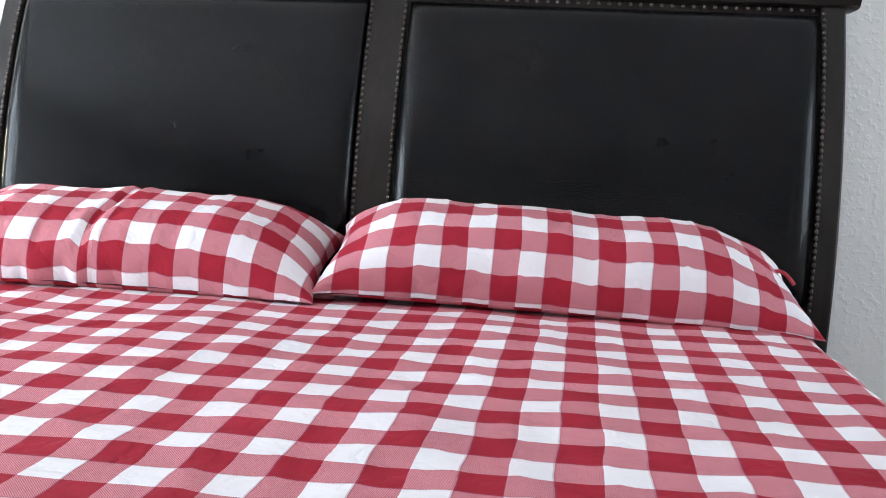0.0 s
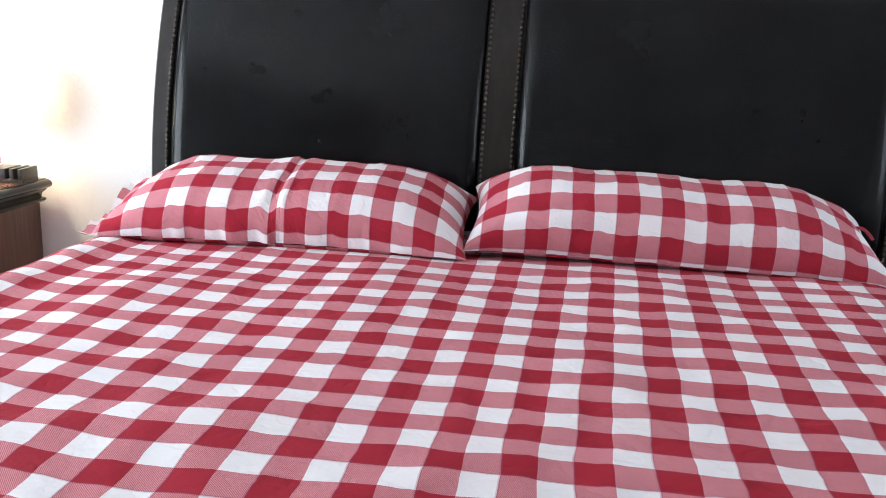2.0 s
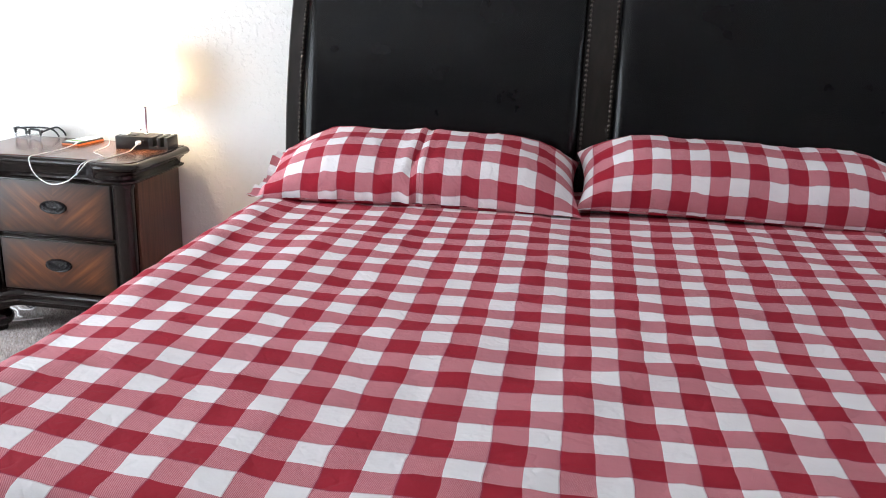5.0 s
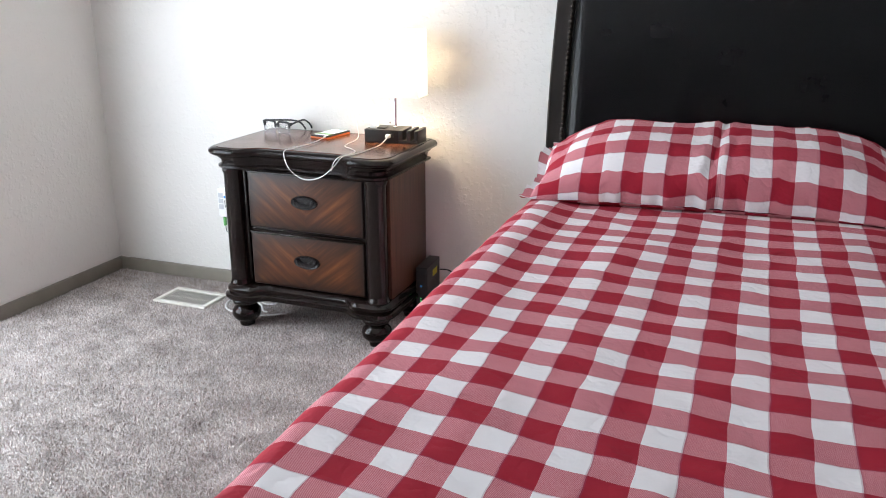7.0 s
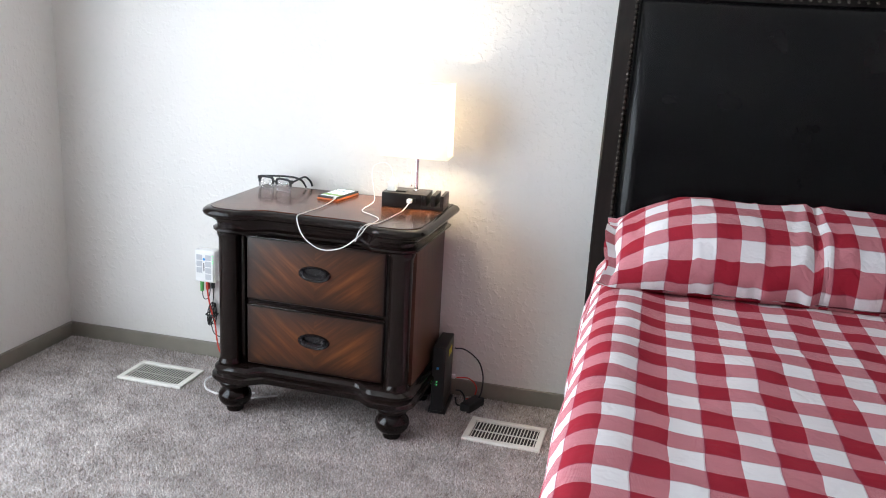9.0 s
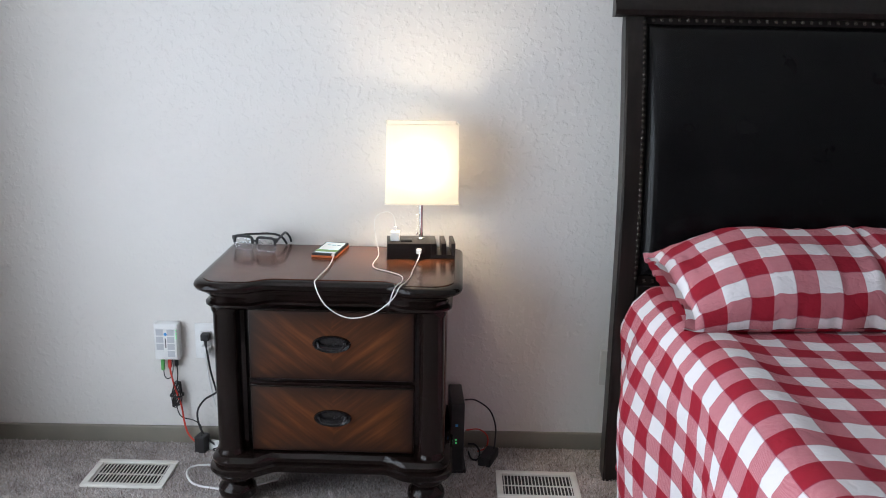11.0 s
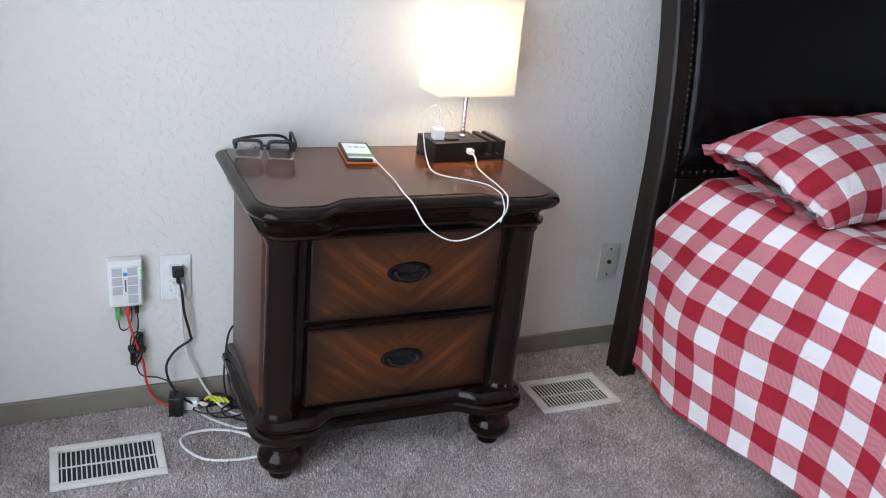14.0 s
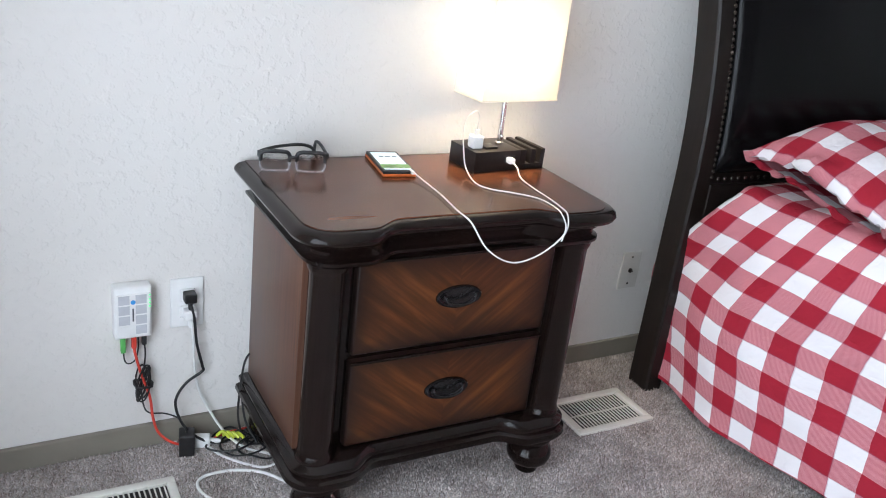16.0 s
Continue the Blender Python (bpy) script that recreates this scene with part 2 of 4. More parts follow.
BASE_BLACK = wood_material("lamp_base_black", (0.010, 0.008, 0.008), (0.022, 0.017, 0.015), 0, 0.38)
BLACK_PLASTIC = plain("black_plastic", (0.014, 0.014, 0.015), 0.4, vary=0.2, scale=60)
WHITE_PLASTIC = plain("white_plastic", (0.78, 0.78, 0.77), 0.35, vary=0.03)
WHITE_CABLE = plain("white_cable", (0.74, 0.74, 0.72), 0.45, vary=0.05)
BLACK_CABLE = plain("black_cable", (0.012, 0.012, 0.013), 0.45)
RED_CABLE = plain("red_cable", (0.62, 0.05, 0.03), 0.45)
GREEN_PLASTIC = plain("green_plastic", (0.10, 0.42, 0.10), 0.45)
YELLOW_PLASTIC = plain("yellow_green_plastic", (0.55, 0.62, 0.06), 0.45)
YELLOW_LABEL = plain("yellow_label", (0.62, 0.55, 0.04), 0.6)
GREY_LABEL = plain("grey_panel", (0.50, 0.51, 0.54), 0.5, vary=0.05)
BLUE_MARK = plain("blue_mark", (0.05, 0.30, 0.68), 0.5)
DARK_MARK = plain("dark_mark", (0.10, 0.10, 0.11), 0.5)
VENT_PAINT = plain("vent_enamel", (0.70, 0.68, 0.62), 0.4, scale=20, vary=0.06)
# near-black that stands for the shade inside the floor vents
DUCT_SHADE = plain("duct_shade", (0.03, 0.028, 0.025), 0.8)
LED = emitter("green_led", (0.1, 0.9, 0.25), 0.9)
PLATE = plain("beige_plate", (0.60, 0.575, 0.53), 0.35, vary=0.04)
ORANGE_CASE = plain("orange_case", (0.55, 0.13, 0.03), 0.4)
SCREEN = emitter("phone_screen", (0.75, 0.86, 0.92), 0.32)
SCREEN_MARK = plain("screen_mark", (0.20, 0.25, 0.30), 0.4)
SCREEN_GREEN = plain("screen_green", (0.20, 0.38, 0.12), 0.4)
GLASS = Nodes("clear_glass", (1, 1, 1), 0.0, Transmission_Weight=1.0, IOR=1.15).mat
CLEAR_FRAME = Nodes("clear_acetate", (0.75, 0.76, 0.80), 0.12, Transmission_Weight=0.75, IOR=1.35).mat
PANE_GLASS = Nodes("pane_glass", (1, 1, 1), 0.0, Transmission_Weight=1.0, IOR=1.01).mat
MATTRESS = plain("mattress_ticking", (0.70, 0.68, 0.64), 0.9)


# ---- mesh helpers ----
def mesh_of(bm, name, material, smooth=True):
    me = bpy.data.meshes.new(name)
    bm.normal_update()
    bm.to_mesh(me)
    bm.free()
    for m in material if isinstance(material, (list, tuple)) else [material]:
        me.materials.append(m)
    if smooth:
        for p in me.polygons:
            p.use_smooth = True
        me.set_sharp_from_angle(angle=radians(38))
    return me


def part(name, bm, material, parent=None, label="", smooth=True):
    """Links a bmesh as one mesh object under a thing or part."""
    ob = new(name, mesh_of(bm, name, material, smooth))
    if parent:
        ob.parent = parent
    return tagged(ob, label) if label else ob


def thing(name, m, label, category, group="", kind=""):
    ob = new(name)
    ob.empty_display_size = 0.05
    ob.matrix_world = m
    return tagged(ob, label, category, group, kind)


def box(x0, x1, y0, y1, z0, z1, bevel=0.0, seg=2, bm=None):
    bm = bm or bmesh.new()
    r = bmesh.ops.create_cube(bm, size=1)
    vs = r["verts"]
    for v in vs:
        v.co = Vector((x0 + (v.co.x + 0.5) * (x1 - x0), y0 + (v.co.y + 0.5) * (y1 - y0), z0 + (v.co.z + 0.5) * (z1 - z0)))
    if bevel:
        es = list({e for v in vs for e in v.link_edges})
        bmesh.ops.bevel(bm, geom=es, offset=bevel, segments=seg, affect="EDGES", profile=0.6)
    return bm


def lathe(profile, n=24, bm=None, at=(0, 0, 0)):
    """Turned solid round z from (radius, height) pairs."""
    bm = bm or bmesh.new()
    rings = []
    for r, z in profile:
        rings.append([bm.verts.new((at[0] + r * math.cos(2 * math.pi * i / n), at[1] + r * math.sin(2 * math.pi * i / n), at[2] + z)) for i in range(n)])
    for a, b in zip(rings, rings[1:]):
        for i in range(n):
            bm.faces.new((a[i], a[(i + 1) % n], b[(i + 1) % n], b[i]))
    bm.faces.new(rings[0][::-1])
    bm.faces.new(rings[-1])
    return bm


def stack(outlines, bm=None):
    """Solid lofted through closed outlines [(x, y, z), ...] of one length, bottom to top."""
    bm = bm or bmesh.new()
    rings = [[bm.verts.new(p) for p in o] for o in outlines]
    n = len(rings[0])
    for a, b in zip(rings, rings[1:]):
        for i in range(n):
            bm.faces.new((a[i], a[(i + 1) % n], b[(i + 1) % n], b[i]))
    bm.faces.new(rings[0][::-1])
    bm.faces.new(rings[-1])
    return bm


def spline(points, n):
    """Catmull-Rom through points."""
    p = [Vector(q) for q in points]
    p = [2 * p[0] - p[1]] + p + [2 * p[-1] - p[-2]]
    out = []
    for i in range(1, len(p) - 2):
        for k in range(n):
            t = k / n
            a, b, c, d = p[i - 1], p[i], p[i + 1], p[i + 2]
            out.append(0.5 * (2 * b + (c - a) * t + (2 * a - 5 * b + 4 * c - d) * t * t + (3 * b - a - 3 * c + d) * t ** 3))
    out.append(p[-2])
    return out


def tube(points, r, n=8, steps=8, bm=None, smooth_path=True):
    bm = bm or bmesh.new()
    path = spline(points, steps) if smooth_path else [Vector(q) for q in points]
    rings, side = [], None
    for i, q in enumerate(path):
        d = (path[min(i + 1, len(path) - 1)] - path[max(i - 1, 0)])
        d = d.normalized() if d.length > 1e-9 else Vector((0, 0, 1))
        if side is None:
            side = d.orthogonal().normalized()
        side = (side - d * side.dot(d)).normalized()
        up = d.cross(side)
        rings.append([bm.verts.new(q + r * (math.cos(2 * math.pi * k / n) * side + math.sin(2 * math.pi * k / n) * up)) for k in range(n)])
    for a, b in zip(rings, rings[1:]):
        for k in range(n):
            bm.faces.new((a[k], a[(k + 1) % n], b[(k + 1) % n], b[k]))
    bm.faces.new(rings[0][::-1])
    bm.faces.new(rings[-1])
    return bm


def setting(name, bm, material, label, category, smooth=False):
    return tagged(part(name, bm, material, None, "", smooth), label, category, "", "structure")


# ---- the room ----
SKEW = Matrix.Translation((-1.8, WALL_Y, 0)) @ Matrix.Rotation(radians(1.2), 4, "Z") @ Matrix.Translation((1.8, -WALL_Y, 0))  # the north wall is a little out of square


def wall_with_opening(name, x0, x1, ya, yb, za, zb):
    """Wall along y between x0 and x1 with one opening ya..yb, za..zb."""
    bm = bmesh.new()
    box(x0, x1, BACK_Y - 0.12, ya, 0, TOP_Z, bm=bm)
    box(x0, x1, yb, WALL_Y + 0.11, 0, TOP_Z, bm=bm)
    if za > 0:
        box(x0, x1, ya, yb, 0, za, bm=bm)
    box(x0, x1, ya, yb, zb, TOP_Z, bm=bm)
    return setting(name, bm, WALL, "painted orange-peel textured bedroom wall with an opening", "wall")


setting("floor", box(LEFT_X - 0.12, RIGHT_X + 0.12, BACK_Y - 0.12, WALL_Y + 0.12, -0.1, 0.0), CARPET, "grey-beige cut-pile carpet over the whole floor", "floor")
setting("wall_north", box(LEFT_X - 0.12, RIGHT_X + 0.12, WALL_Y, WALL_Y + 0.12, 0, TOP_Z), WALL, "off-white orange-peel textured wall behind the bed", "wall").matrix_world = SKEW
setting("wall_south", box(LEFT_X, RIGHT_X, BACK_Y - 0.12, BACK_Y, 0, TOP_Z), WALL, "off-white orange-peel textured wall", "wall")
wall_with_opening("wall_west", LEFT_X - 0.12, LEFT_X, DOOR_Y0, DOOR_Y1, 0.0, DOOR_Z)
wall_with_opening("wall_east", RIGHT_X, RIGHT_X + 0.12, WIN_Y0, WIN_Y1, WIN_Z0, WIN_Z1)
setting("ceiling", box(LEFT_X - 0.12, RIGHT_X + 0.12, BACK_Y - 0.12, WALL_Y + 0.12, TOP_Z, TOP_Z + 0.1), CEILING, "plain white painted ceiling", "ceiling")


def baseboard(name, x0, x1, y0, y1):
    return setting(name, box(x0, x1, y0, y1, 0, 0.058, 0.004), TRIM, "narrow taupe painted wooden baseboard", "baseboard")


baseboard("baseboard_north", LEFT_X, RIGHT_X, WALL_Y - 0.012, WALL_Y).matrix_world = SKEW
baseboard("baseboard_west", LEFT_X, LEFT_X + 0.012, DOOR_Y1, WALL_Y - 0.012)
baseboard("baseboard_west_south", LEFT_X, LEFT_X + 0.012, BACK_Y, DOOR_Y0)
baseboard("baseboard_east", RIGHT_X - 0.012, RIGHT_X, BACK_Y, WALL_Y + 0.07)
baseboard("baseboard_south", LEFT_X + 0.012, RIGHT_X - 0.012, BACK_Y, BACK_Y + 0.012)


def glazed(name, m, ya, yb, za, zb, split, label):
    """Glazing in a wall that runs along y: frame bars and panes."""
    root = thing(name, m, label, "window" if za > 0 else "glass door", "", "structure")
    w = 0.06
    for a, b, c, d in ((ya, yb, za, za + w), (ya, yb, zb - w, zb), (ya, ya + w, za + w, zb - w), (yb - w, yb, za + w, zb - w), (split - w / 2, split + w / 2, za + w, zb - w)):
        part("window_frame", box(-0.03, 0.03, a, b, c, d, 0.004), WHITE_TRIM, root)
    for a, b in ((ya + w, split - w / 2), (split + w / 2, yb - w)):
        g = part("pane", box(-0.004, 0.004, a, b, za + w, zb - w), PANE_GLASS, root, "", False)
        g.visible_shadow = False
    return root


glazed("door_1", pose(LEFT_X - 0.06, 0, 0), DOOR_Y0, DOOR_Y1, 0.0, DOOR_Z, 1.0, "white-framed sliding glass door with daylight behind")
glazed("window_1", pose(RIGHT_X + 0.06, 0, 0), WIN_Y0, WIN_Y1, WIN_Z0, WIN_Z1, 1.7, "white-framed two-pane window with daylight behind")
setting("ground", box(-60, 60, -60, 60, -0.62, -0.6), plain("outdoor_ground", (0.16, 0.17, 0.12), 0.9, scale=2), "bare ground outside the room", "ground")


# ---- nightstand ----
NS_X, NS_Y = -2.415, 2.505       # centre of the top


def ns_outline(grow, z, lobe=1.0, n=6):
    """Outline of the nightstand's top grown by grow: rounded front corners that stand proud of a straight middle."""
    w, back, front, mid = 0.318 + grow, 0.195 + min(grow, 0.01), -0.188 - grow, -0.150 - grow
    pts = [(w, back), (-w, back)]
    def arc(cx, cy, r, a0, a1):
        return [(cx + r * math.cos(radians(a0 + (a1 - a0) * i / n)), cy + r * math.sin(radians(a0 + (a1 - a0) * i / n))) for i in range(n + 1)]
    r = 0.052 + grow * 0.5
    q = mid + (front - mid) * lobe
    left = arc(-w + r, q + r, r, 180, 268)
    s = [(-w + r + 0.055 + 0.075 * i / n, q + (mid - q) * (0.5 - 0.5 * math.cos(math.pi * i / n))) for i in range(n + 1)]
    half = left + s
    pts += half + [(-x, y) for x, y in reversed(half)]
    return [(x, y, z) for x, y in pts]


def drawer_handle(parent, x, z):
    """Oval drop handle: rimmed plate, bail and two posts."""
    def oval(rx, rz, y0, y1, inner=0.8):
        bm = bmesh.new()
        prof = [(1.0, y0), (1.0, y0 - 0.003), (0.94, y1), (inner, y1 + 0.002), (inner - 0.06, y0 - 0.002)]
        rings = [[bm.verts.new((x + rx * k * math.cos(a), yy, z + rz * k * math.sin(a))) for a in [2 * math.pi * i / 36 for i in range(36)]] for k, yy in prof]
        for a, b in zip(rings, rings[1:]):
            for i in range(36):
                bm.faces.new((a[i], a[(i + 1) % 36], b[(i + 1) % 36], b[i]))
        bm.faces.new(rings[-1])
        return bm
    h = part("handle", oval(0.052, 0.0245, -0.012, -0.0195), IRON, parent, "black oval metal handle")
    bail = [(x - 0.036, -0.021, z + 0.005), (x - 0.028, -0.028, z - 0.007), (x, -0.031, z - 0.012), (x + 0.028, -0.028, z - 0.007), (x + 0.036, -0.021, z + 0.005)]
    part("bail", tube(bail, 0.0032), IRON, h)
    for s in (-1, 1):
        part("post", box(x + s * 0.037 - 0.004, x + s * 0.037 + 0.004, -0.024, -0.012, z, z + 0.009, 0.002), IRON, h)


def nightstand():
    root = thing("nightstand", pose(NS_X, NS_Y, 0), "dark two-drawer wooden nightstand with chevron veneer and bun feet", "nightstand")
    # top slab and the mouldings under it
    prof = [(0.004, 0.640), (0.024, 0.642), (0.033, 0.648), (0.036, 0.655), (0.034, 0.662), (0.027, 0.6680), (0.016, 0.6705)]
    part("top_edge", stack([ns_outline(g, z) for g, z in prof]), BLACK_WOOD, root, "black moulded edge of the top")
    part("top_panel", stack([ns_outline(0.014, 0.668), ns_outline(0.0135, 0.6728)]), TOP_VENEER, root, "glossy red-brown veneered top")
    prof = [(-0.010, 0.592), (0.004, 0.594), (0.010, 0.600), (0.010, 0.606), (0.0, 0.611), (0.002, 0.624), (0.012, 0.634), (0.016, 0.641)]
    part("cornice", stack([ns_outline(g, z) for g, z in prof]), BLACK_WOOD, root, "black stepped moulding under the top")
    prof = [(0.000, 0.112), (0.016, 0.114), (0.020, 0.122), (0.018, 0.132), (0.008, 0.137), (0.012, 0.146), (0.012, 0.154), (0.002, 0.164), (-0.006, 0.168)]
    part("plinth", stack([ns_outline(g, z) for g, z in prof]), BLACK_WOOD, root, "black moulded base rail")
    # carcase
    part("body", box(-0.300, 0.300, -0.135, 0.195, 0.165, 0.594), BLACK_WOOD, root)
    for s in (-1, 1):
        part("side_panel", box(s * 0.3065 - 0.006, s * 0.3065 + 0.006, -0.118, 0.190, 0.166, 0.593, 0.001), SIDE_WOOD, root, "red-brown wooden side panel")
        col = [(0.0395, 0.166), (0.0395, 0.172), (0.036, 0.178), (0.0345, 0.19), (0.0345, 0.572), (0.037, 0.578), (0.0395, 0.584), (0.0395, 0.594)]
        part("column", lathe(col, 28, at=(s * 0.2755, -0.1475, 0)), BLACK_WOOD, root, "black rounded corner column")
        part("stile", box(s * 0.2365 - 0.010, s * 0.2365 + 0.010, -0.148, -0.13, 0.17, 0.592, 0.003), BLACK_WOOD, root)
        for y in (-0.145, 0.150):
            foot = [(0.018, 0.0), (0.026, 0.004), (0.028, 0.012), (0.026, 0.020), (0.038, 0.026), (0.049, 0.038), (0.053, 0.052), (0.050, 0.066), (0.040, 0.078), (0.036, 0.082), (0.041, 0.087), (0.047, 0.093), (0.049, 0.100), (0.046, 0.108), (0.040, 0.113)]
            part("bun_foot", lathe(foot, 32, at=(s * 0.265, y, 0)), BLACK_WOOD, root, "turned black bun foot")
    for z0, z1 in ((0.386, 0.588), (0.174, 0.371)):
        zc, h = (z0 + z1) / 2, (z1 - z0) / 2
        d = part("drawer", box(-0.2235, 0.2235, -0.012, 0.03, -h, h, 0.006, 3), VENEER, root, "drawer front in brown chevron veneer with dark edges")
        d.location = (0.007, -0.143, zc)
        drawer_handle(d, 0.0, 0.004)
        part("bead", box(-0.2235, 0.2235, -0.0165, -0.010, h - 0.006, h, 0.002), BLACK_WOOD, d)
    part("drawer_rail", box(-0.235, 0.235, -0.139, -0.13, 0.370, 0.387, 0.002), BLACK_WOOD, root)
    return root


nightstand()


# ---- bed ----
def head_profile(z):
    """How far the headboard leans back at height z."""
    t = max(0.0, z - 0.60)
    return 0.02 + 0.27 * t * t


def strip(x0, x1, z0, z1, y0, y1, nz=24, bevel=0.0, bm=None):
    """Upright board that follows the headboard's curve, y0 (front) to y1 (back) off it."""
    bm = bm or bmesh.new()
    rings = []
    b = bevel
    for i in range(nz + 1):
        z = z0 + (z1 - z0) * i / nz
        y = head_profile(z)
        rings.append([bm.verts.new(p) for p in ((x0, y + y0 + b, z), (x0 + b, y + y0, z), (x1 - b, y + y0, z), (x1, y + y0 + b, z), (x1, y + y1, z), (x0, y + y1, z))])
    for a, c in zip(rings, rings[1:]):
        for k in range(6):
            bm.faces.new((a[k], a[(k + 1) % 6], c[(k + 1) % 6], c[k]))
    bm.faces.new(rings[0][::-1])
    bm.faces.new(rings[-1])
    return bm


def cushion(x0, x1, z0, z1, depth, nx=60, nz=40):
    """Upholstered panel with rounded shoulders, on the headboard's curve."""
    bm = bmesh.new()
    r = 0.055
    rows = []
    for j in range(nz + 1):
        row = []
        tz = j / nz
        tz = 0.5 - 0.5 * math.cos(math.pi * tz)
        for i in range(nx + 1):
            tx = 0.5 - 0.5 * math.cos(math.pi * i / nx)
            x, z = x0 + (x1 - x0) * tx, z0 + (z1 - z0) * tz
            d = min(x - x0, x1 - x, z - z0, z1 - z)
            dx, dz = min(x - x0, x1 - x, r) / r, min(z - z0, z1 - z, r) / r
            k = math.sqrt(max(0.0, 1 - (1 - dx) ** 2)) * math.sqrt(max(0.0, 1 - (1 - dz) ** 2))
            wave = 0.0012 * noise.noise(Vector((x * 7, z * 7, 1.3)))
            row.append(bm.verts.new((x, head_profile(z) + 0.012 - depth * k - wave, z)))
        rows.append(row)
    for a, b in zip(rows, rows[1:]):
        for i in range(nx):
            bm.faces.new((a[i], a[i + 1], b[i + 1], b[i]))
    return bm


HB_W, HB_R, HB_Z0, HB_Z1 = 1.067, 1.12, 0.635, 1.347


def headboard():
    root = thing("headboard", HEAD, "espresso wooden king headboard with black leather panels and nailheads", "headboard")
    for s, w in ((-1, HB_W), (1, HB_R)):
        x0, x1 = sorted((s * w, s * (w - 0.058)))
        part("post", strip(x0, x1, 0.0, 1.37, 0.0, 0.075, 30, 0.006), FRAME_WOOD, root, "dark espresso wooden side post")
        a, b = sorted((s * 0.05, s * (w - 0.058)))
        part("leather_panel", cushion(a + 0.004, b - 0.004, HB_Z0 + 0.01, HB_Z1 - 0.008, 0.034), LEATHER, root, "padded black leather panel")
        part("backing", strip(a, b, HB_Z0 - 0.02, HB_Z1 + 0.02, 0.014, 0.06, 24), FRAME_WOOD, root)
    part("centre_stile", strip(-0.05, 0.05, HB_Z0 - 0.02, 1.37, 0.0, 0.06, 24, 0.005), FRAME_WOOD, root, "dark espresso wooden centre stile")
    part("bottom_rail", strip(-HB_W + 0.058, HB_R - 0.058, 0.30, HB_Z0 - 0.02, 0.002, 0.06, 8, 0.003), FRAME_WOOD, root)
    # crest: a rolled rail that overhangs the posts
    y = head_profile(1.37)
    prof = [(0.0, 1.357), (-0.012, 1.364), (-0.016, 1.377), (-0.010, 1.390), (0.0, 1.397), (0.018, 1.432), (0.05, 1.467), (0.09, 1.482), (0.125, 1.472), (0.14, 1.442), (0.12, 1.412), (0.08, 1.387), (0.075, 1.357)]
    bm = bmesh.new()
    rings = [[bm.verts.new((x, y + a, z)) for a, z in prof] for x in (-HB_W - 0.03, -HB_W - 0.02, HB_R + 0.02, HB_R + 0.03)]
    for a, b in zip(rings, rings[1:]):
        for k in range(len(prof)):
            bm.faces.new((a[k], b[k], b[(k + 1) % len(prof)], a[(k + 1) % len(prof)]))
    bm.faces.new(rings[0])
    bm.faces.new(rings[-1][::-1])
    bmesh.ops.recalc_face_normals(bm, faces=bm.faces)
    part("crest_rail", bm, FRAME_WOOD, root, "rolled dark wooden top rail")
    # nailheads round each panel
    nail = mesh_of(lathe([(0.0055, 0.0), (0.0052, 0.0016), (0.0038, 0.0030), (0.0015, 0.0037)], 8), "nailhead", NAIL)
    spots = []
    for s, w in ((-1, HB_W), (1, HB_R)):
        a, b = 0.0435, w - 0.0515
        n = 46
        for i in range(n):
            z = HB_Z0 + 0.004 + (HB_Z1 - HB_Z0 - 0.008) * i / (n - 1)
            spots += [(s * a, z), (s * b, z)]
        m = 40
        for i in range(1, m):
            spots += [(s * (a + (b - a) * i / m), HB_Z1 + 0.003)]
        for i in range(1, m):
            spots += [(s * (a + (b - a) * i / m), HB_Z0 - 0.002)]
    for x, z in spots:
        lean = math.degrees(math.atan(0.54 * max(0, z - 0.6)))
        ob = new("nailhead", nail)
        ob.parent = root
        ob.matrix_local = pose(x, head_profile(z) - 0.0002, z, 90 - lean, 0, 0)
    return root


headboard()


def wrinkle(x, y, s=1.0):
    v = Vector((x, y, 0))
    a = noise.noise(v * 3.1 * s) * 0.006 + noise.noise(v * 8.0 * s + Vector((4, 1, 2))) * 0.0028
    r = 1 - abs(noise.noise(Vector((x * 2.2 + y * 1.1, y * 4.0 - x * 1.6, 5.0)) * s))
    q = 1 - abs(noise.noise(Vector((x * 7.0 - y * 2.0, y * 5.0 + x * 3.0, 9.0)) * s))
    return a + 0.004 * max(0, r - 0.8) / 0.2 + 0.0026 * max(0, q - 0.82) / 0.18


MAT_L, MAT_R, MAT_FOOT, MAT_TOP = -1.01, 0.99, -2.0, 0.645


def skew(u, v):
    """The sheet and mattress draw in towards the foot on the window side."""
    k = max(0.0, min(1.0, (u + 0.10) / 0.40))
    return 0.065 * k * (max(v, -1.4) + 0.7)


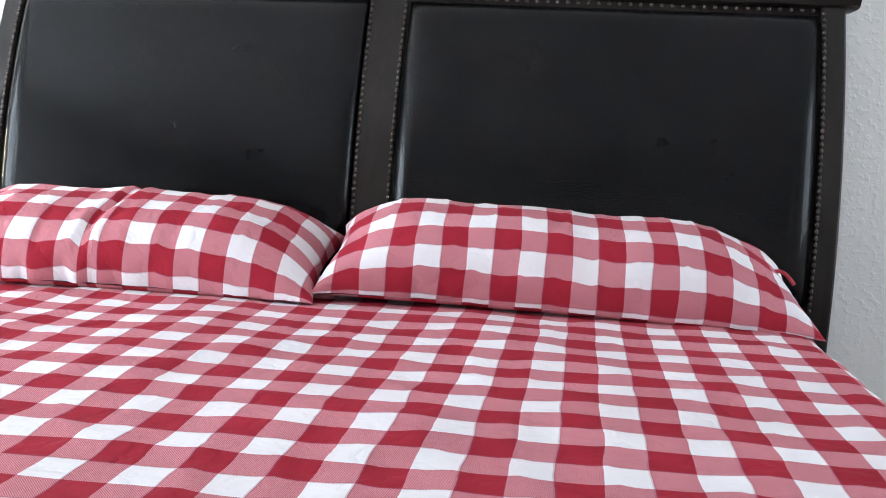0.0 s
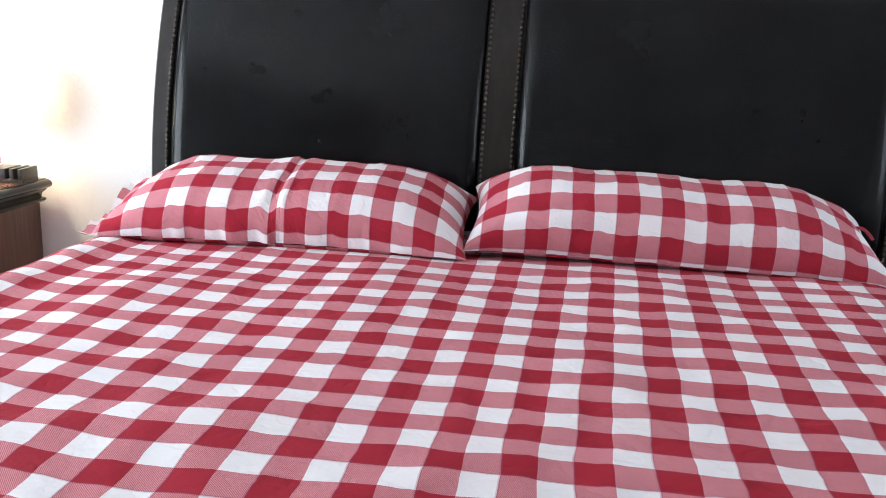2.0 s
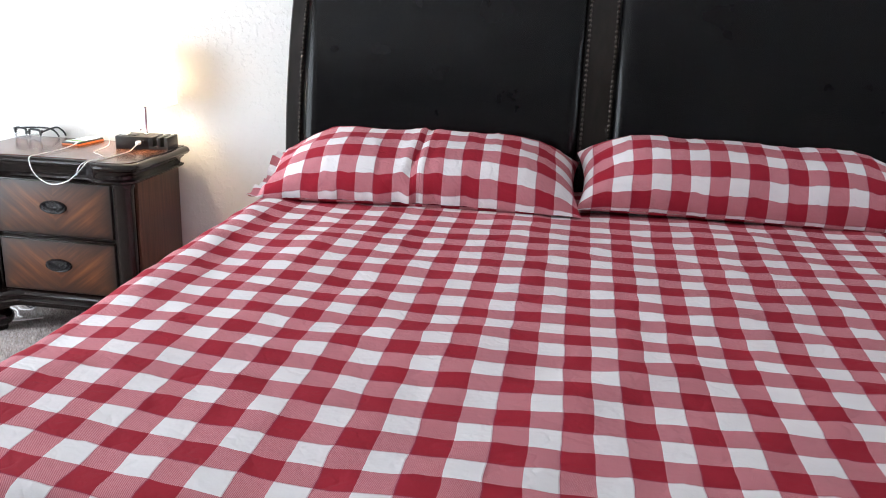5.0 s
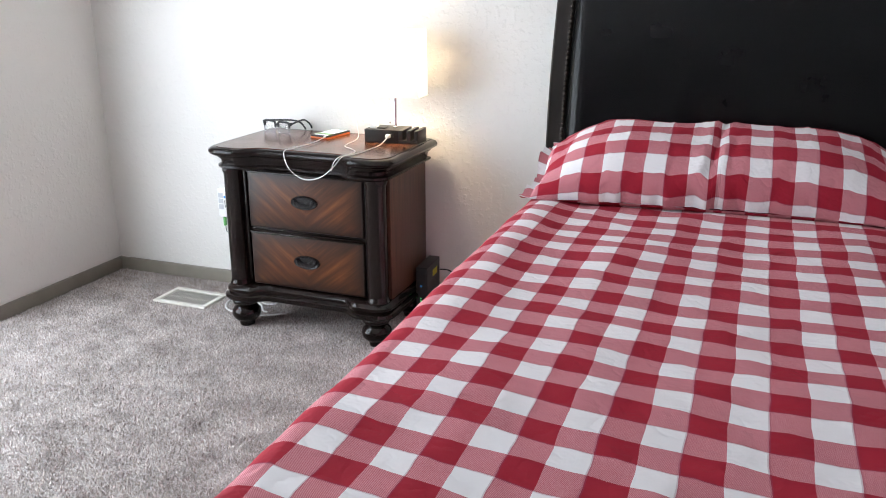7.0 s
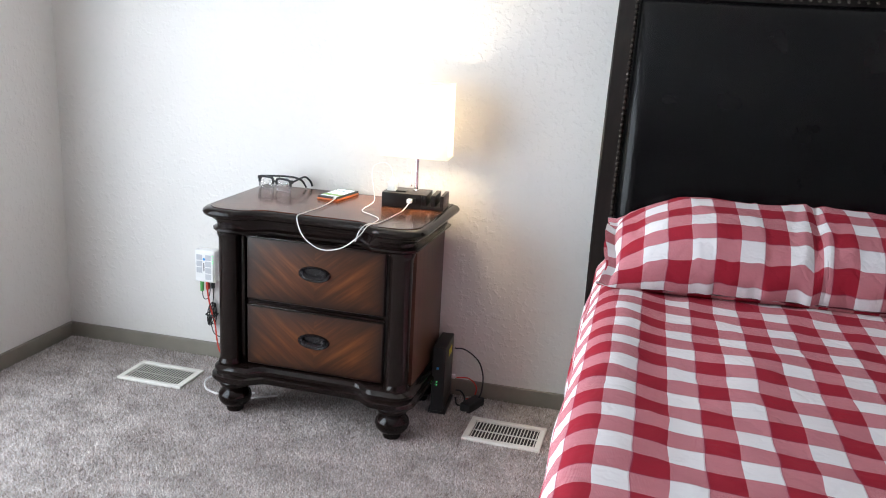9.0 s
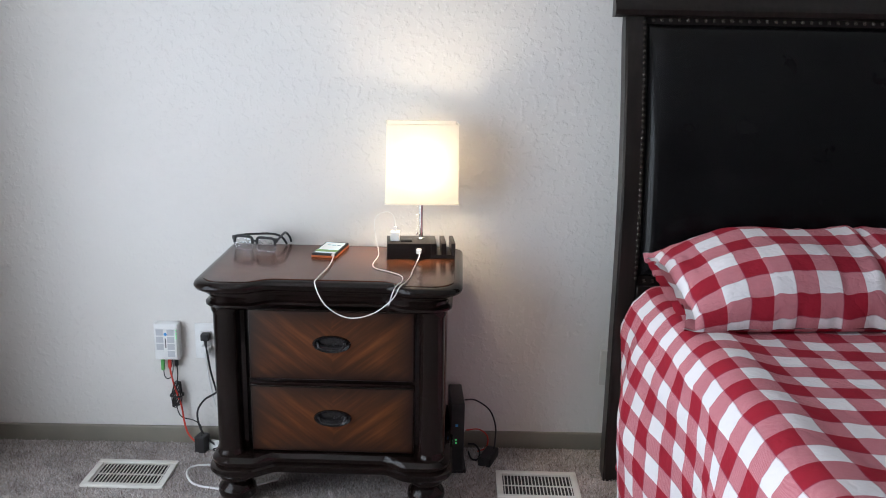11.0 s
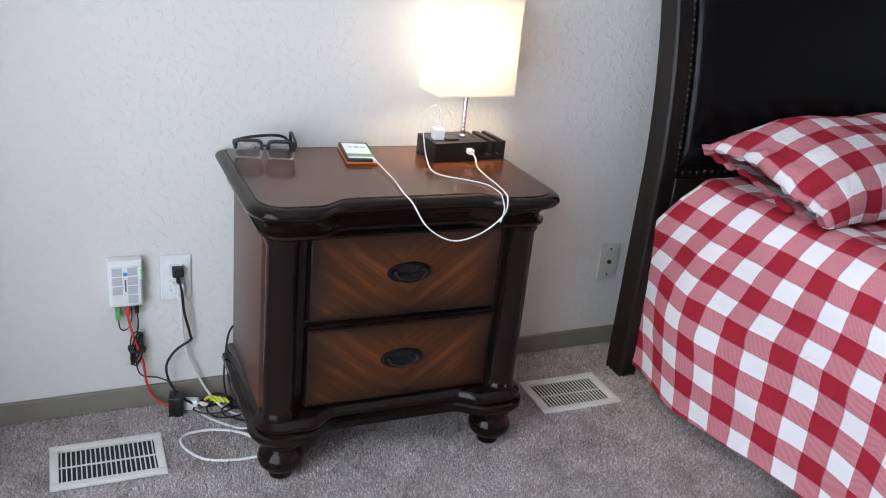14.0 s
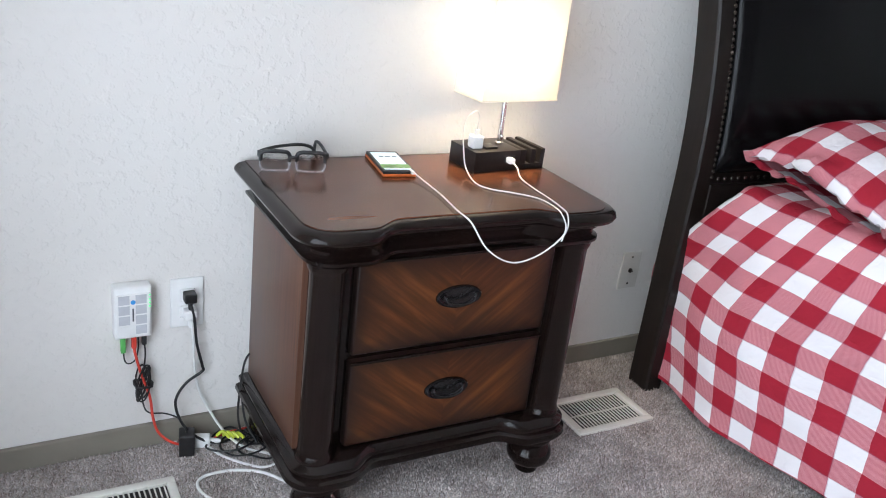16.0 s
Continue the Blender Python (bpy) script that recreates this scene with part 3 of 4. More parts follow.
def bed_sheet():
    """Flat sheet over the mattress that hangs at both sides and the foot."""
    drop, r = 0.60, 0.055
    us = [MAT_L - drop + i * (MAT_R - MAT_L + 2 * drop) / 230 for i in range(231)]
    vs = [-0.03 - j * 0.0135 for j in range(int((-0.03 - MAT_FOOT + drop) / 0.0135) + 1)]
    bm = bmesh.new()
    uvl = bm.loops.layers.uv.new("UVMap")

    def bend(e):
        """Outwards and downwards for a run e past the edge."""
        if e <= 0:
            return 0.0, 0.0
        q = r * math.pi / 2
        if e < q:
            return r * math.sin(e / r), r * (1 - math.cos(e / r))
        return r, r + (e - q)

    grid, par = [], []
    for v in vs:
        row, prow = [], []
        for u in us:
            eu = max(MAT_L + r - u, u - (MAT_R - r), 0)
            su = -1 if u < 0 else 1
            # the corner at the head swings back as it hangs
            near = max(0.0, 1 - (-0.03 - v) / 0.7)
            vv = v + near * (0.19 * min(1.0, max(0.0, eu - 0.05) / 0.26) - 0.05 * max(0.0, eu - 0.4) / 0.2)
            ou, du = bend(eu)
            ev = max(MAT_FOOT + r - v, 0)
            ov, dv = bend(ev)
            x = (MAT_L + r - ou if su < 0 else MAT_R - r + ou) if eu > 0 else u
            y = MAT_FOOT + r - ov if ev > 0 else vv
            d = max(du, dv)
            z = MAT_TOP - d
            w = wrinkle(u, v)
            side = max(0.0, min(1.0, (d - r) / 0.3))
            bulge = max(0.0, min(1.0, (d - 0.4 * r) / 0.12))
            flow = side * (0.024 * math.sin(v * 13.0 + 2.0 * noise.noise(Vector((v * 2, 0, 0)))) + 0.012 * noise.noise(Vector((v * 6, u * 2, 3))))
            if du > r * 0.8 and du >= dv:
                x += su * (flow + 0.012 * bulge + 0.012 * near * bulge + 0.006 * side + w)
            elif dv > r * 0.8:
                y -= flow + 0.03 * side + w
            else:
                z += w
                # soft ridge along the side of the bed
                z += 0.016 * math.exp(-((u - (MAT_L + 0.13 + 0.05 * math.sin(v * 2))) / 0.05) ** 2) * max(0, 1 - abs(v + 0.7) / 0.9)
            z = max(z, 0.045 + 0.01 * math.sin(v * 9))
            x += skew(u, v)
            row.append(bm.verts.new((x, y, z)))
            # the weave drifts towards the head along the open side
            pull = max(0.0, min(1.0, (-0.35 - u) / 0.6))
            prow.append((u, v - 0.05 * pull * (1 + 1.2 * max(0.0, -v - 1.1))))
        grid.append(row)
        par.append(prow)
    for j in range(len(vs) - 1):
        for i in range(len(us) - 1):
            f = bm.faces.new((grid[j][i], grid[j + 1][i], grid[j + 1][i + 1], grid[j][i + 1]))
            for loop, p in zip(f.loops, (par[j][i], par[j + 1][i], par[j + 1][i + 1], par[j][i + 1])):
                loop[uvl].uv = p
    ob = part("bed_sheet", bm, GINGHAM)
    ob.matrix_world = BED
    mod = ob.modifiers.new("cloth", "SOLIDIFY")
    mod.thickness, mod.offset = 0.0016, -1
    return tagged(ob, "red and white gingham cotton sheet spread over the bed", "bed sheet")


bed_sheet()


def mattress():
    root = thing("mattress", BED, "king mattress in a gingham fitted sheet on a box spring", "mattress")
    bm = box(MAT_L + 0.014, MAT_R - 0.014, MAT_FOOT + 0.014, -0.03, 0.36, MAT_TOP - 0.016, 0.045, 4)
    for v in bm.verts:
        v.co.x += skew(v.co.x, v.co.y) - (0.012 if v.co.x > 0 else 0)
    uvl = bm.loops.layers.uv.new("UVMap")
    for f in bm.faces:
        for loop in f.loops:
            loop[uvl].uv = (loop.vert.co.x - loop.vert.co.z, loop.vert.co.y)
    part("mattress_body", bm, GINGHAM, root, "mattress in a red gingham fitted sheet")
    part("box_spring", box(MAT_L + 0.02, MAT_R - 0.10, MAT_FOOT + 0.02, -0.02, 0.14, 0.36, 0.02, 2), MATTRESS, root)
    for x in (-0.85, 0.70):
        for y in (-0.3, -1.85):
            part("leg", box(x - 0.03, x + 0.03, y - 0.03, y + 0.03, 0.0, 0.14, 0.003), BLACK_PLASTIC, root)


mattress()


def pillow(label, m, length, depth, thick, left, right, du, dv, mouth, seed, blunt=0.0, crease=None):
    """Stuffed pillow in a gingham case. x along its length, y from front (-) to back (+), seam in the plane z 0.

    left and right are the lengths over which the ends taper; mouth is the length of the empty, open left end;
    crease is where a fold takes cloth up, and how much."""
    nu, nt = 120, 40
    bm = bmesh.new()
    uvl = bm.loops.layers.uv.new("UVMap")

    def rise(d, run):
        q = max(0.0, min(1.0, d / run))
        return math.sqrt(max(0.0, 1 - (1 - q) ** 2.2))

    def taper(d, run):
        return math.sin(0.5 * math.pi * max(0.0, min(1.0, d / run))) ** 0.58

    def sheet(up):
        grid = []
        for i in range(nu + 1):
            s = -math.cos(math.pi * i / nu) * 0.35 + (-1 + 2 * i / nu) * 0.65
            row = []
            for j in range(nt + 1):
                t = -math.cos(math.pi * j / nt)
                d0, d1 = (s + 1) * length / 2 - mouth, (1 - s) * length / 2
                f = (blunt * rise(d0, 0.05) + (1 - blunt) * taper(d0, left)) * taper(d1, right) * rise((t + 1) * depth / 2, 0.17) * rise((1 - t) * depth / 2, 0.16)
                x = 0.5 * length * s * (1 - 0.045 * (1 - t * t) * abs(s) ** 6)
                y = 0.5 * depth * t * (1 - 0.13 * (1 - abs(s) ** 3) * (1 if t < 0 else 0.4))
                front = math.exp(-((t + 1) * depth / 2) / 0.07)
                ends = math.exp(-min(max(d0, 0), d1) / 0.10)
                ridge = 1 - abs(noise.noise(Vector((x * 13, t * 0.9, seed))))
                fold = noise.noise(Vector((x * 34, t * 1.5, seed + 4)))
                radial = noise.noise(Vector((x * 5, y * 38 + x * 9, seed + 8)))
                g = 0.010 * noise.noise(Vector((x * 5, t * 1.3, seed + 2))) + 0.010 * max(0.0, ridge - 0.84) / 0.16 * 0.35
                g += 0.007 * fold * front + 0.010 * radial * ends
                if crease:
                    q = (x - crease[0] - 0.02 * t) / 0.012
                    g += (-0.010 * math.exp(-q * q) + 0.006 * math.exp(-(abs(q) - 2.2) ** 2)) * (0.5 - 0.5 * t) ** 0.5
                if up > 0:
                    z = f * thick + g * min(1.0, f * 2.5)
                    y += 0.6 * g * front
                else:
                    z = -0.035 * f + 0.004 * fold * f
                if mouth and d0 < 0.05:
                    k = min(1.0, (0.05 - d0) / (0.05 + mouth))
                    z += k * (0.012 * math.sin(5.2 * t + 0.8) + (0.030 if up > 0 else -0.010) * (1 - t * t) ** 0.7 + 0.016 * radial)
                    x -= 0.012 * k * math.sin(4 * t + seed)
                row.append((x, y, z))
            grid.append(row)
        return grid

    top, low = sheet(1), sheet(-1)
    for grid, up in ((top, True), (low, False)):
        vs = [[None] * (nt + 1) for _ in range(nu + 1)]
        for i in range(nu + 1):
            for j in range(nt + 1):
                p = grid[i][j]
                vs[i][j] = bm.verts.new(p)
        mid = [0.0]
        for j in range(nt):
            mid.append(mid[-1] + (Vector(grid[nu // 2][j + 1]) - Vector(grid[nu // 2][j])).length)
        for i in range(nu):
            for j in range(nt):
                q = ((i, j), (i + 1, j), (i + 1, j + 1), (i, j + 1))
                f = bm.faces.new([vs[a][b] for a, b in (q if up else q[::-1])])
                for loop, (a, b) in zip(f.loops, q if up else q[::-1]):
                    x = grid[a][b][0]
                    if crease:
                        x += crease[1] * max(0.0, min(1.0, (x - crease[0]) / 0.03 + 0.5))
                    loop[uvl].uv = (x + du + (0 if up else 0.055), mid[b] + dv + (0 if up else 0.03))
    rim = [v for v in bm.verts if v.is_boundary and not (mouth and v.co.x < -length / 2 + mouth * 0.6)]
    bmesh.ops.remove_doubles(bm, verts=rim, dist=0.0004)
    ob = part("pillow", bm, GINGHAM_PILLOW)
    ob.matrix_world = BED @ m
    return tagged(ob, label, "pillow", "pillows on the bed")


pillow("plump pillow in a red gingham case with an open end", pose(-0.518, -0.215, 0.695, 11, 0, 1.5), 0.99, 0.43, 0.132, 0.26, 0.28, 0.034, 0.0, 0.03, 1.0, 0.0, (0.01, 0.07))
fray = pillow("plump pillow in a red gingham case with frayed ties", pose(0.487, -0.175, 0.705, 16, 1.5, 1.0), 1.05, 0.38, 0.136, 0.24, 0.36, -0.038, 0.017, 0.0, 7.0, 0.12)
for k, (y, z) in enumerate(((0.02, 0.05), (-0.05, 0.02))):
    tie = bmesh.new()
    tube([(0.455, y, z), (0.475, y - 0.01, z + 0.006), (0.492, y - 0.018, z - 0.004), (0.505, y - 0.02, z - 0.018)], 0.0045, 5, 4, tie)
    tieo = part("tie", tie, plain("red_tie", (0.40, 0.04, 0.06), 0.85), fray, "frayed cloth tie")


# ---- bedside lamp ----
def bedside_lamp():
    root = thing("bedside_lamp", pose(-2.185, 2.622, 0.6728, 0, 0, 5), "lit bedside lamp with white square shade and black charging base", "lamp")
    x0, x1, y0, y1, h = -0.098, 0.098, -0.050, 0.050, 0.046
    bm = bmesh.new()
    box(x0, 0.028, y0, y1, 0.0, h, 0.0015, bm=bm)
    for a, b in ((0.0281, 0.044), (0.058, 0.072), (0.086, x1)):
        box(a, b, y0, y1, 0.012, h + 0.0, 0.0012, bm=bm)
    box(0.0281, x1, y0, y1, 0.0, 0.0122, 0.001, bm=bm)
    base = part("charging_base", bm, BASE_BLACK, root, "black wooden charging base with phone slots")
    part("socket", box(-0.058, -0.026, y0 + 0.018, y0 + 0.050, h, h + 0.005, 0.001), BLACK_PLASTIC, base)
    part("usb_port", box(-0.018, 0.010, y0 - 0.0015, y0, 0.020, 0.034, 0.0005), BLACK_PLASTIC, base)
    part("pole", lathe([(0.009, h), (0.009, h + 0.006), (0.0062, h + 0.008), (0.0062, 0.30), (0.004, 0.302)], 20), CHROME, root, "chrome pole")
    part("lamp_socket", lathe([(0.014, 0.20), (0.016, 0.205), (0.016, 0.245), (0.012, 0.25)], 16), WHITE_PLASTIC, root)
    part("bulb", lathe([(0.010, 0.25), (0.014, 0.262), (0.020, 0.275), (0.024, 0.292), (0.022, 0.306), (0.012, 0.318), (0.002, 0.322)], 20), emitter("bulb_glow", (1.0, 0.88, 0.68), 6.0), root).visible_shadow = False
    # shade: four thin walls with hemmed rims
    s0, s1, z0, z1, d0, d1 = -0.103, 0.103, 0.160, 0.384, -0.054, 0.054
    bm = bmesh.new()
    o = [(s0, d0), (s1, d0), (s1, d1), (s0, d1)]
    nz = 2
    rows = [[bm.verts.new((x * k, y * k, z)) for x, y in o] for z, k in ((z0, 1.0), ((z0 + z1) / 2, 0.985), (z1, 0.97))]
    for a, b in zip(rows, rows[1:]):
        for i in range(4):
            bm.faces.new((a[i], a[(i + 1) % 4], b[(i + 1) % 4], b[i]))
    shade = part("shade", bm, SHADE, root, "white fabric square shade, lit", False)
    shade.modifiers.new("thick", "SOLIDIFY").thickness = 0.0012
    for z, k in ((z0, 1.003), (z1, 0.973)):
        p = [(x * k, y * k, z) for x, y in o]
        bm = bmesh.new()
        for i in range(4):
            tube([p[i], p[(i + 1) % 4]], 0.0022, 6, 1, bm, False)
        part("rim", bm, SHADE, shade)
    # pull chain
    bm = bmesh.new()
    for i in range(34):
        bmesh.ops.create_icosphere(bm, subdivisions=1, radius=0.0011, matrix=Matrix.Translation((-0.012, -0.022, 0.235 - i * 0.0048)))
    chain = part("pull_chain", bm, CHROME, root)
    part("pull_ball", lathe([(0.001, -0.004), (0.0036, -0.002), (0.0042, 0.001), (0.003, 0.004), (0.001, 0.005)], 12, at=(-0.012, -0.022, 0.07)), CHROME, chain)


bedside_lamp()


# ---- on the nightstand ----
TOP = 0.6728


def usb_charger():
    root = thing("usb_charger", pose(-2.258, 2.605, TOP + 0.046), "small white cube charger plugged into the lamp base", "charger")
    part("cube", box(-0.013, 0.013, -0.013, 0.013, 0, 0.028, 0.003, 3), WHITE_PLASTIC, root)
    part("cable_plug", box(-0.0045, 0.0045, -0.004, 0.004, 0.028, 0.042, 0.0015), WHITE_PLASTIC, root)


usb_charger()


def charging_cable():
    z = TOP + 0.0025
    root = thing("charging_cable", Matrix(), "two white charging cables looped over the nightstand edge", "cable")
    a = [(-2.258, 2.605, TOP + 0.085), (-2.262, 2.596, TOP + 0.118), (-2.280, 2.582, TOP + 0.135), (-2.308, 2.570, TOP + 0.125), (-2.315, 2.568, TOP + 0.10), (-2.309, 2.568, TOP + 0.055), (-2.302, 2.560, z + 0.012), (-2.312, 2.50, z), (-2.300, 2.455, z), (-2.262, 2.425, z), (-2.225, 2.385, z), (-2.220, 2.33, z), (-2.232, 2.290, z), (-2.240, 2.262, TOP - 0.012), (-2.248, 2.258, TOP - 0.04)]
    part("usb_cable", tube(a, 0.0015, 8, 8), WHITE_CABLE, root)
    b = [(-2.187, 2.560, TOP + 0.026), (-2.185, 2.535, TOP + 0.018), (-2.192, 2.505, z + 0.002), (-2.198, 2.44, z), (-2.200, 2.39, z), (-2.208, 2.33, z + 0.001), (-2.222, 2.285, z), (-2.240, 2.262, TOP - 0.025), (-2.290, 2.262, TOP - 0.064), (-2.353, 2.262, TOP - 0.076), (-2.410, 2.268, TOP - 0.046), (-2.440, 2.290, TOP + 0.002), (-2.440, 2.345, z + 0.003), (-2.430, 2.43, z + 0.003), (-2.428, 2.50, z + 0.004), (-2.430, 2.552, TOP + 0.010), (-2.432, 2.563, TOP + 0.010)]
    part("phone_cable", tube(b, 0.0016, 8, 8), WHITE_CABLE, root)
    part("plug", box(-2.194, -2.180, 2.552, 2.572, TOP + 0.020, TOP + 0.032, 0.002), WHITE_PLASTIC, root)
    part("plug", box(-2.436, -2.428, 2.552, 2.572, TOP + 0.007, TOP + 0.013, 0.0015), WHITE_PLASTIC, root)


charging_cable()


def phone():
    root = thing("phone", pose(-2.450, 2.632, TOP, 0, 0, -8), "black phone with lit screen lying in an orange case", "phone")
    part("case", box(-0.037, 0.037, -0.072, 0.072, 0, 0.007, 0.003, 3), ORANGE_CASE, root, "orange phone case")
    part("phone_body", box(-0.036, 0.036, -0.071, 0.071, 0.005, 0.0125, 0.003, 3), BLACK_PLASTIC, root)
    s = part("screen", box(-0.0295, 0.0295, -0.060, 0.060, 0.0125, 0.0131), SCREEN, root, "bright phone screen")
    for x, w in ((-0.018, 0.010), (-0.004, 0.012), (0.012, 0.010)):
        part("digit", box(x, x + w, 0.025, 0.033, 0.0131, 0.0134), SCREEN_MARK, s)
    part("banner", box(-0.032, 0.032, -0.050, -0.026, 0.0131, 0.0134), SCREEN_GREEN, s)


phone()


def eyeglasses():
    root = thing("eyeglasses", pose(-2.672, 2.625, TOP, 0, 0, -14), "black and clear framed eyeglasses standing folded open", "eyeglasses")
    W, H = 0.058, 0.041
    for s in (-1, 1):
        cx = s * 0.036
        n = 40
        loop = []
        for i in range(n):
            a = 2 * math.pi * i / n
            c, q = math.cos(a), math.sin(a)
            loop.append((cx + 0.5 * W * math.copysign(abs(c) ** 0.42, c), 0.0, 0.021 + 0.5 * H * math.copysign(abs(q) ** 0.42, q)))
        upper = [p for p in loop if p[2] >= 0.018]
        upper.sort(key=lambda p: math.atan2(p[2] - 0.018, p[0] - cx))
        lower = sorted([p for p in loop if p[2] < 0.022], key=lambda p: math.atan2(p[2] - 0.022, p[0] - cx))
        part("brow", tube(upper, 0.0042, 8, 2), BLACK_PLASTIC, root, "black upper rim")
        part("rim", tube(lower, 0.0026, 8, 2), CLEAR_FRAME, root, "clear lower rim")
        bm = bmesh.new()
        bm.faces.new([bm.verts.new((x, 0.0, z)) for x, y, z in loop])
        bmesh.ops.solidify(bm, geom=bm.faces[:], thickness=0.0015)
        part("lens", bm, GLASS, root, "", False).visible_shadow = False
        # one temple is folded in behind the lenses, the other stands open
        arm = [(-0.0665, 0.0, 0.036), (-0.062, 0.014, 0.038), (-0.025, 0.048, 0.038), (0.020, 0.070, 0.037), (0.045, 0.082, 0.028), (0.056, 0.090, 0.010), (0.058, 0.092, 0.004)]
        if s > 0:
            arm = [(0.0665, 0.0, 0.036), (0.068, 0.014, 0.036), (0.062, 0.060, 0.041), (0.056, 0.092, 0.039), (0.056, 0.118, 0.020), (0.057, 0.126, 0.004)]
        part("hinge_block", box(s * 0.0665 - 0.005, s * 0.0665 + 0.005, -0.003, 0.008, 0.029, 0.041, 0.0015), BLACK_PLASTIC, root)
        part("temple", tube(arm, 0.0034, 8, 6), BLACK_PLASTIC, root, "black temple arm")
    part("bridge", tube([(-0.010, 0, 0.027), (0, -0.003, 0.031), (0.010, 0, 0.027)], 0.0034, 8, 5), BLACK_PLASTIC, root)


eyeglasses()


# ---- on the wall ----
def outlet(name, x, z, label, bare):
    root = thing(name, SKEW @ pose(x, WALL_Y, z), label, "outlet")
    plate = part("plate", box(-0.0355, 0.0355, -0.006, 0.0, -0.058, 0.058, 0.003, 3), PLATE if bare else WHITE_PLASTIC, root)
    if bare:
        part("jack", lathe([(0.007, 0), (0.0065, 0.004), (0.003, 0.004), (0.002, 0.010)], 14), NAIL, root, "small metal cable jack").matrix_local = pose(0, -0.006, 0.0, 90)
        for zz in (-0.042, 0.042):
            part("screw", lathe([(0.0035, 0), (0.003, 0.0012)], 10), NAIL, root).matrix_local = pose(0, -0.006, zz, 90)
        return
    for zz in (-0.02, 0.02):
        part("receptacle", box(-0.0165, 0.0165, -0.0085, -0.006, zz - 0.014, zz + 0.014, 0.004, 3), WHITE_PLASTIC, root)


outlet("power_outlet", -2.860, 0.350, "white double power outlet with two plugs in it", False)
outlet("wall_jack_plate", -1.582, 0.283, "wall-coloured cable jack plate beside the bed", True)


def network_box():
    root = thing("network_box", SKEW @ pose(-2.977, WALL_Y, 0.355), "white wall-mounted network box with grey vent panels", "network box")
    part("case", box(-0.038, 0.038, -0.033, 0.0, -0.060, 0.058, 0.005, 3), WHITE_PLASTIC, root)
    part("cover", box(-0.034, 0.034, -0.037, -0.031, -0.056, 0.044, 0.003, 3), WHITE_PLASTIC, root, "raised white front cover")
    for x in (-0.018, 0.016):
        for k in range(4):
            z = 0.032 - k * 0.0235
            if x < 0 and k == 3:
                part("label", box(x - 0.010, x + 0.010, -0.0378, -0.037, z - 0.009, z + 0.009), WHITE_PLASTIC, root)
                continue
            part("vent_panel", box(x - 0.012, x + 0.010, -0.0376, -0.037, z - 0.010, z + 0.010), GREY_LABEL, root)
    part("logo", lathe([(0.0052, 0), (0.0048, 0.0007)], 16), BLUE_MARK, root).matrix_local = pose(-0.001, -0.037, 0.026, 90)
    part("printed_name", box(-0.0028, 0.0005, -0.0376, -0.037, -0.018, 0.012), DARK_MARK, root)
    for z in (0.040, 0.030, 0.022, 0.014):
        part("led", box(0.0305, 0.034, -0.0376, -0.037, z - 0.0015, z + 0.0015), LED, root)
    return root


network_box()


def plug(name, m, material, label):
    root = thing(name, SKEW @ m, label, "plug")
    part("plug_body", box(-0.013, 0.013, -0.026, 0.0, -0.011, 0.011, 0.004, 3), material, root)
    part("strain_relief", lathe([(0.006, 0.0), (0.0045, 0.014), (0.003, 0.022)], 12), material, root).matrix_local = pose(0, -0.016, -0.010, 180)


plug("black_plug", pose(-2.858, WALL_Y - 0.0085, 0.370), BLACK_PLASTIC, "black power plug in the outlet")
plug("white_plug", pose(-2.858, WALL_Y - 0.0085, 0.330), WHITE_PLASTIC, "white power plug in the outlet")


def cable(name, pts, r, material, label):
    ob = part(name, tube(pts, r, 8, 8), material)
    ob.matrix_world = SKEW
    return tagged(ob, label, "cable")


Y = WALL_Y
cable("black_power_cable", [(-2.857, Y - 0.030, 0.352), (-2.851, Y - 0.034, 0.32), (-2.845, Y - 0.03, 0.26), (-2.832, Y - 0.03, 0.20), (-2.832, Y - 0.028, 0.185), (-2.870, Y - 0.03, 0.160), (-2.892, Y - 0.035, 0.12), (-2.880, Y - 0.05, 0.07), (-2.845, Y - 0.06, 0.03), (-2.80, Y - 0.06, 0.008), (-2.74, Y - 0.05, 0.006), (-2.66, Y - 0.05, 0.006)], 0.0032, BLACK_CABLE, "black power cable hanging down the wall")
cable("white_power_cable", [(-2.857, Y - 0.030, 0.312), (-2.853, Y - 0.034, 0.27), (-2.848, Y - 0.024, 0.20), (-2.838, Y - 0.02, 0.14), (-2.815, Y - 0.02, 0.08), (-2.78, Y - 0.05, 0.02), (-2.745, Y - 0.10, 0.005), (-2.70, Y - 0.14, 0.005), (-2.70, Y - 0.17, 0.005), (-2.74, Y - 0.175, 0.005), (-2.80, Y - 0.115, 0.005), (-2.825, Y - 0.075, 0.010)], 0.0030, WHITE_CABLE, "white power cable running down to the carpet")
cable("white_extension_cable", [(-2.68, Y - 0.25, 0.005), (-2.70, Y - 0.245, 0.005), (-2.74, Y - 0.195, 0.005), (-2.80, Y - 0.165, 0.005), (-2.86, Y - 0.165, 0.005), (-2.882, Y - 0.19, 0.005), (-2.872, Y - 0.235, 0.005), (-2.835, Y - 0.28, 0.005), (-2.76, Y - 0.30, 0.005), (-2.68, Y - 0.29, 0.005), (-2.60, Y - 0.24, 0.005)], 0.0034, WHITE_CABLE, "white cable looped on the carpet")
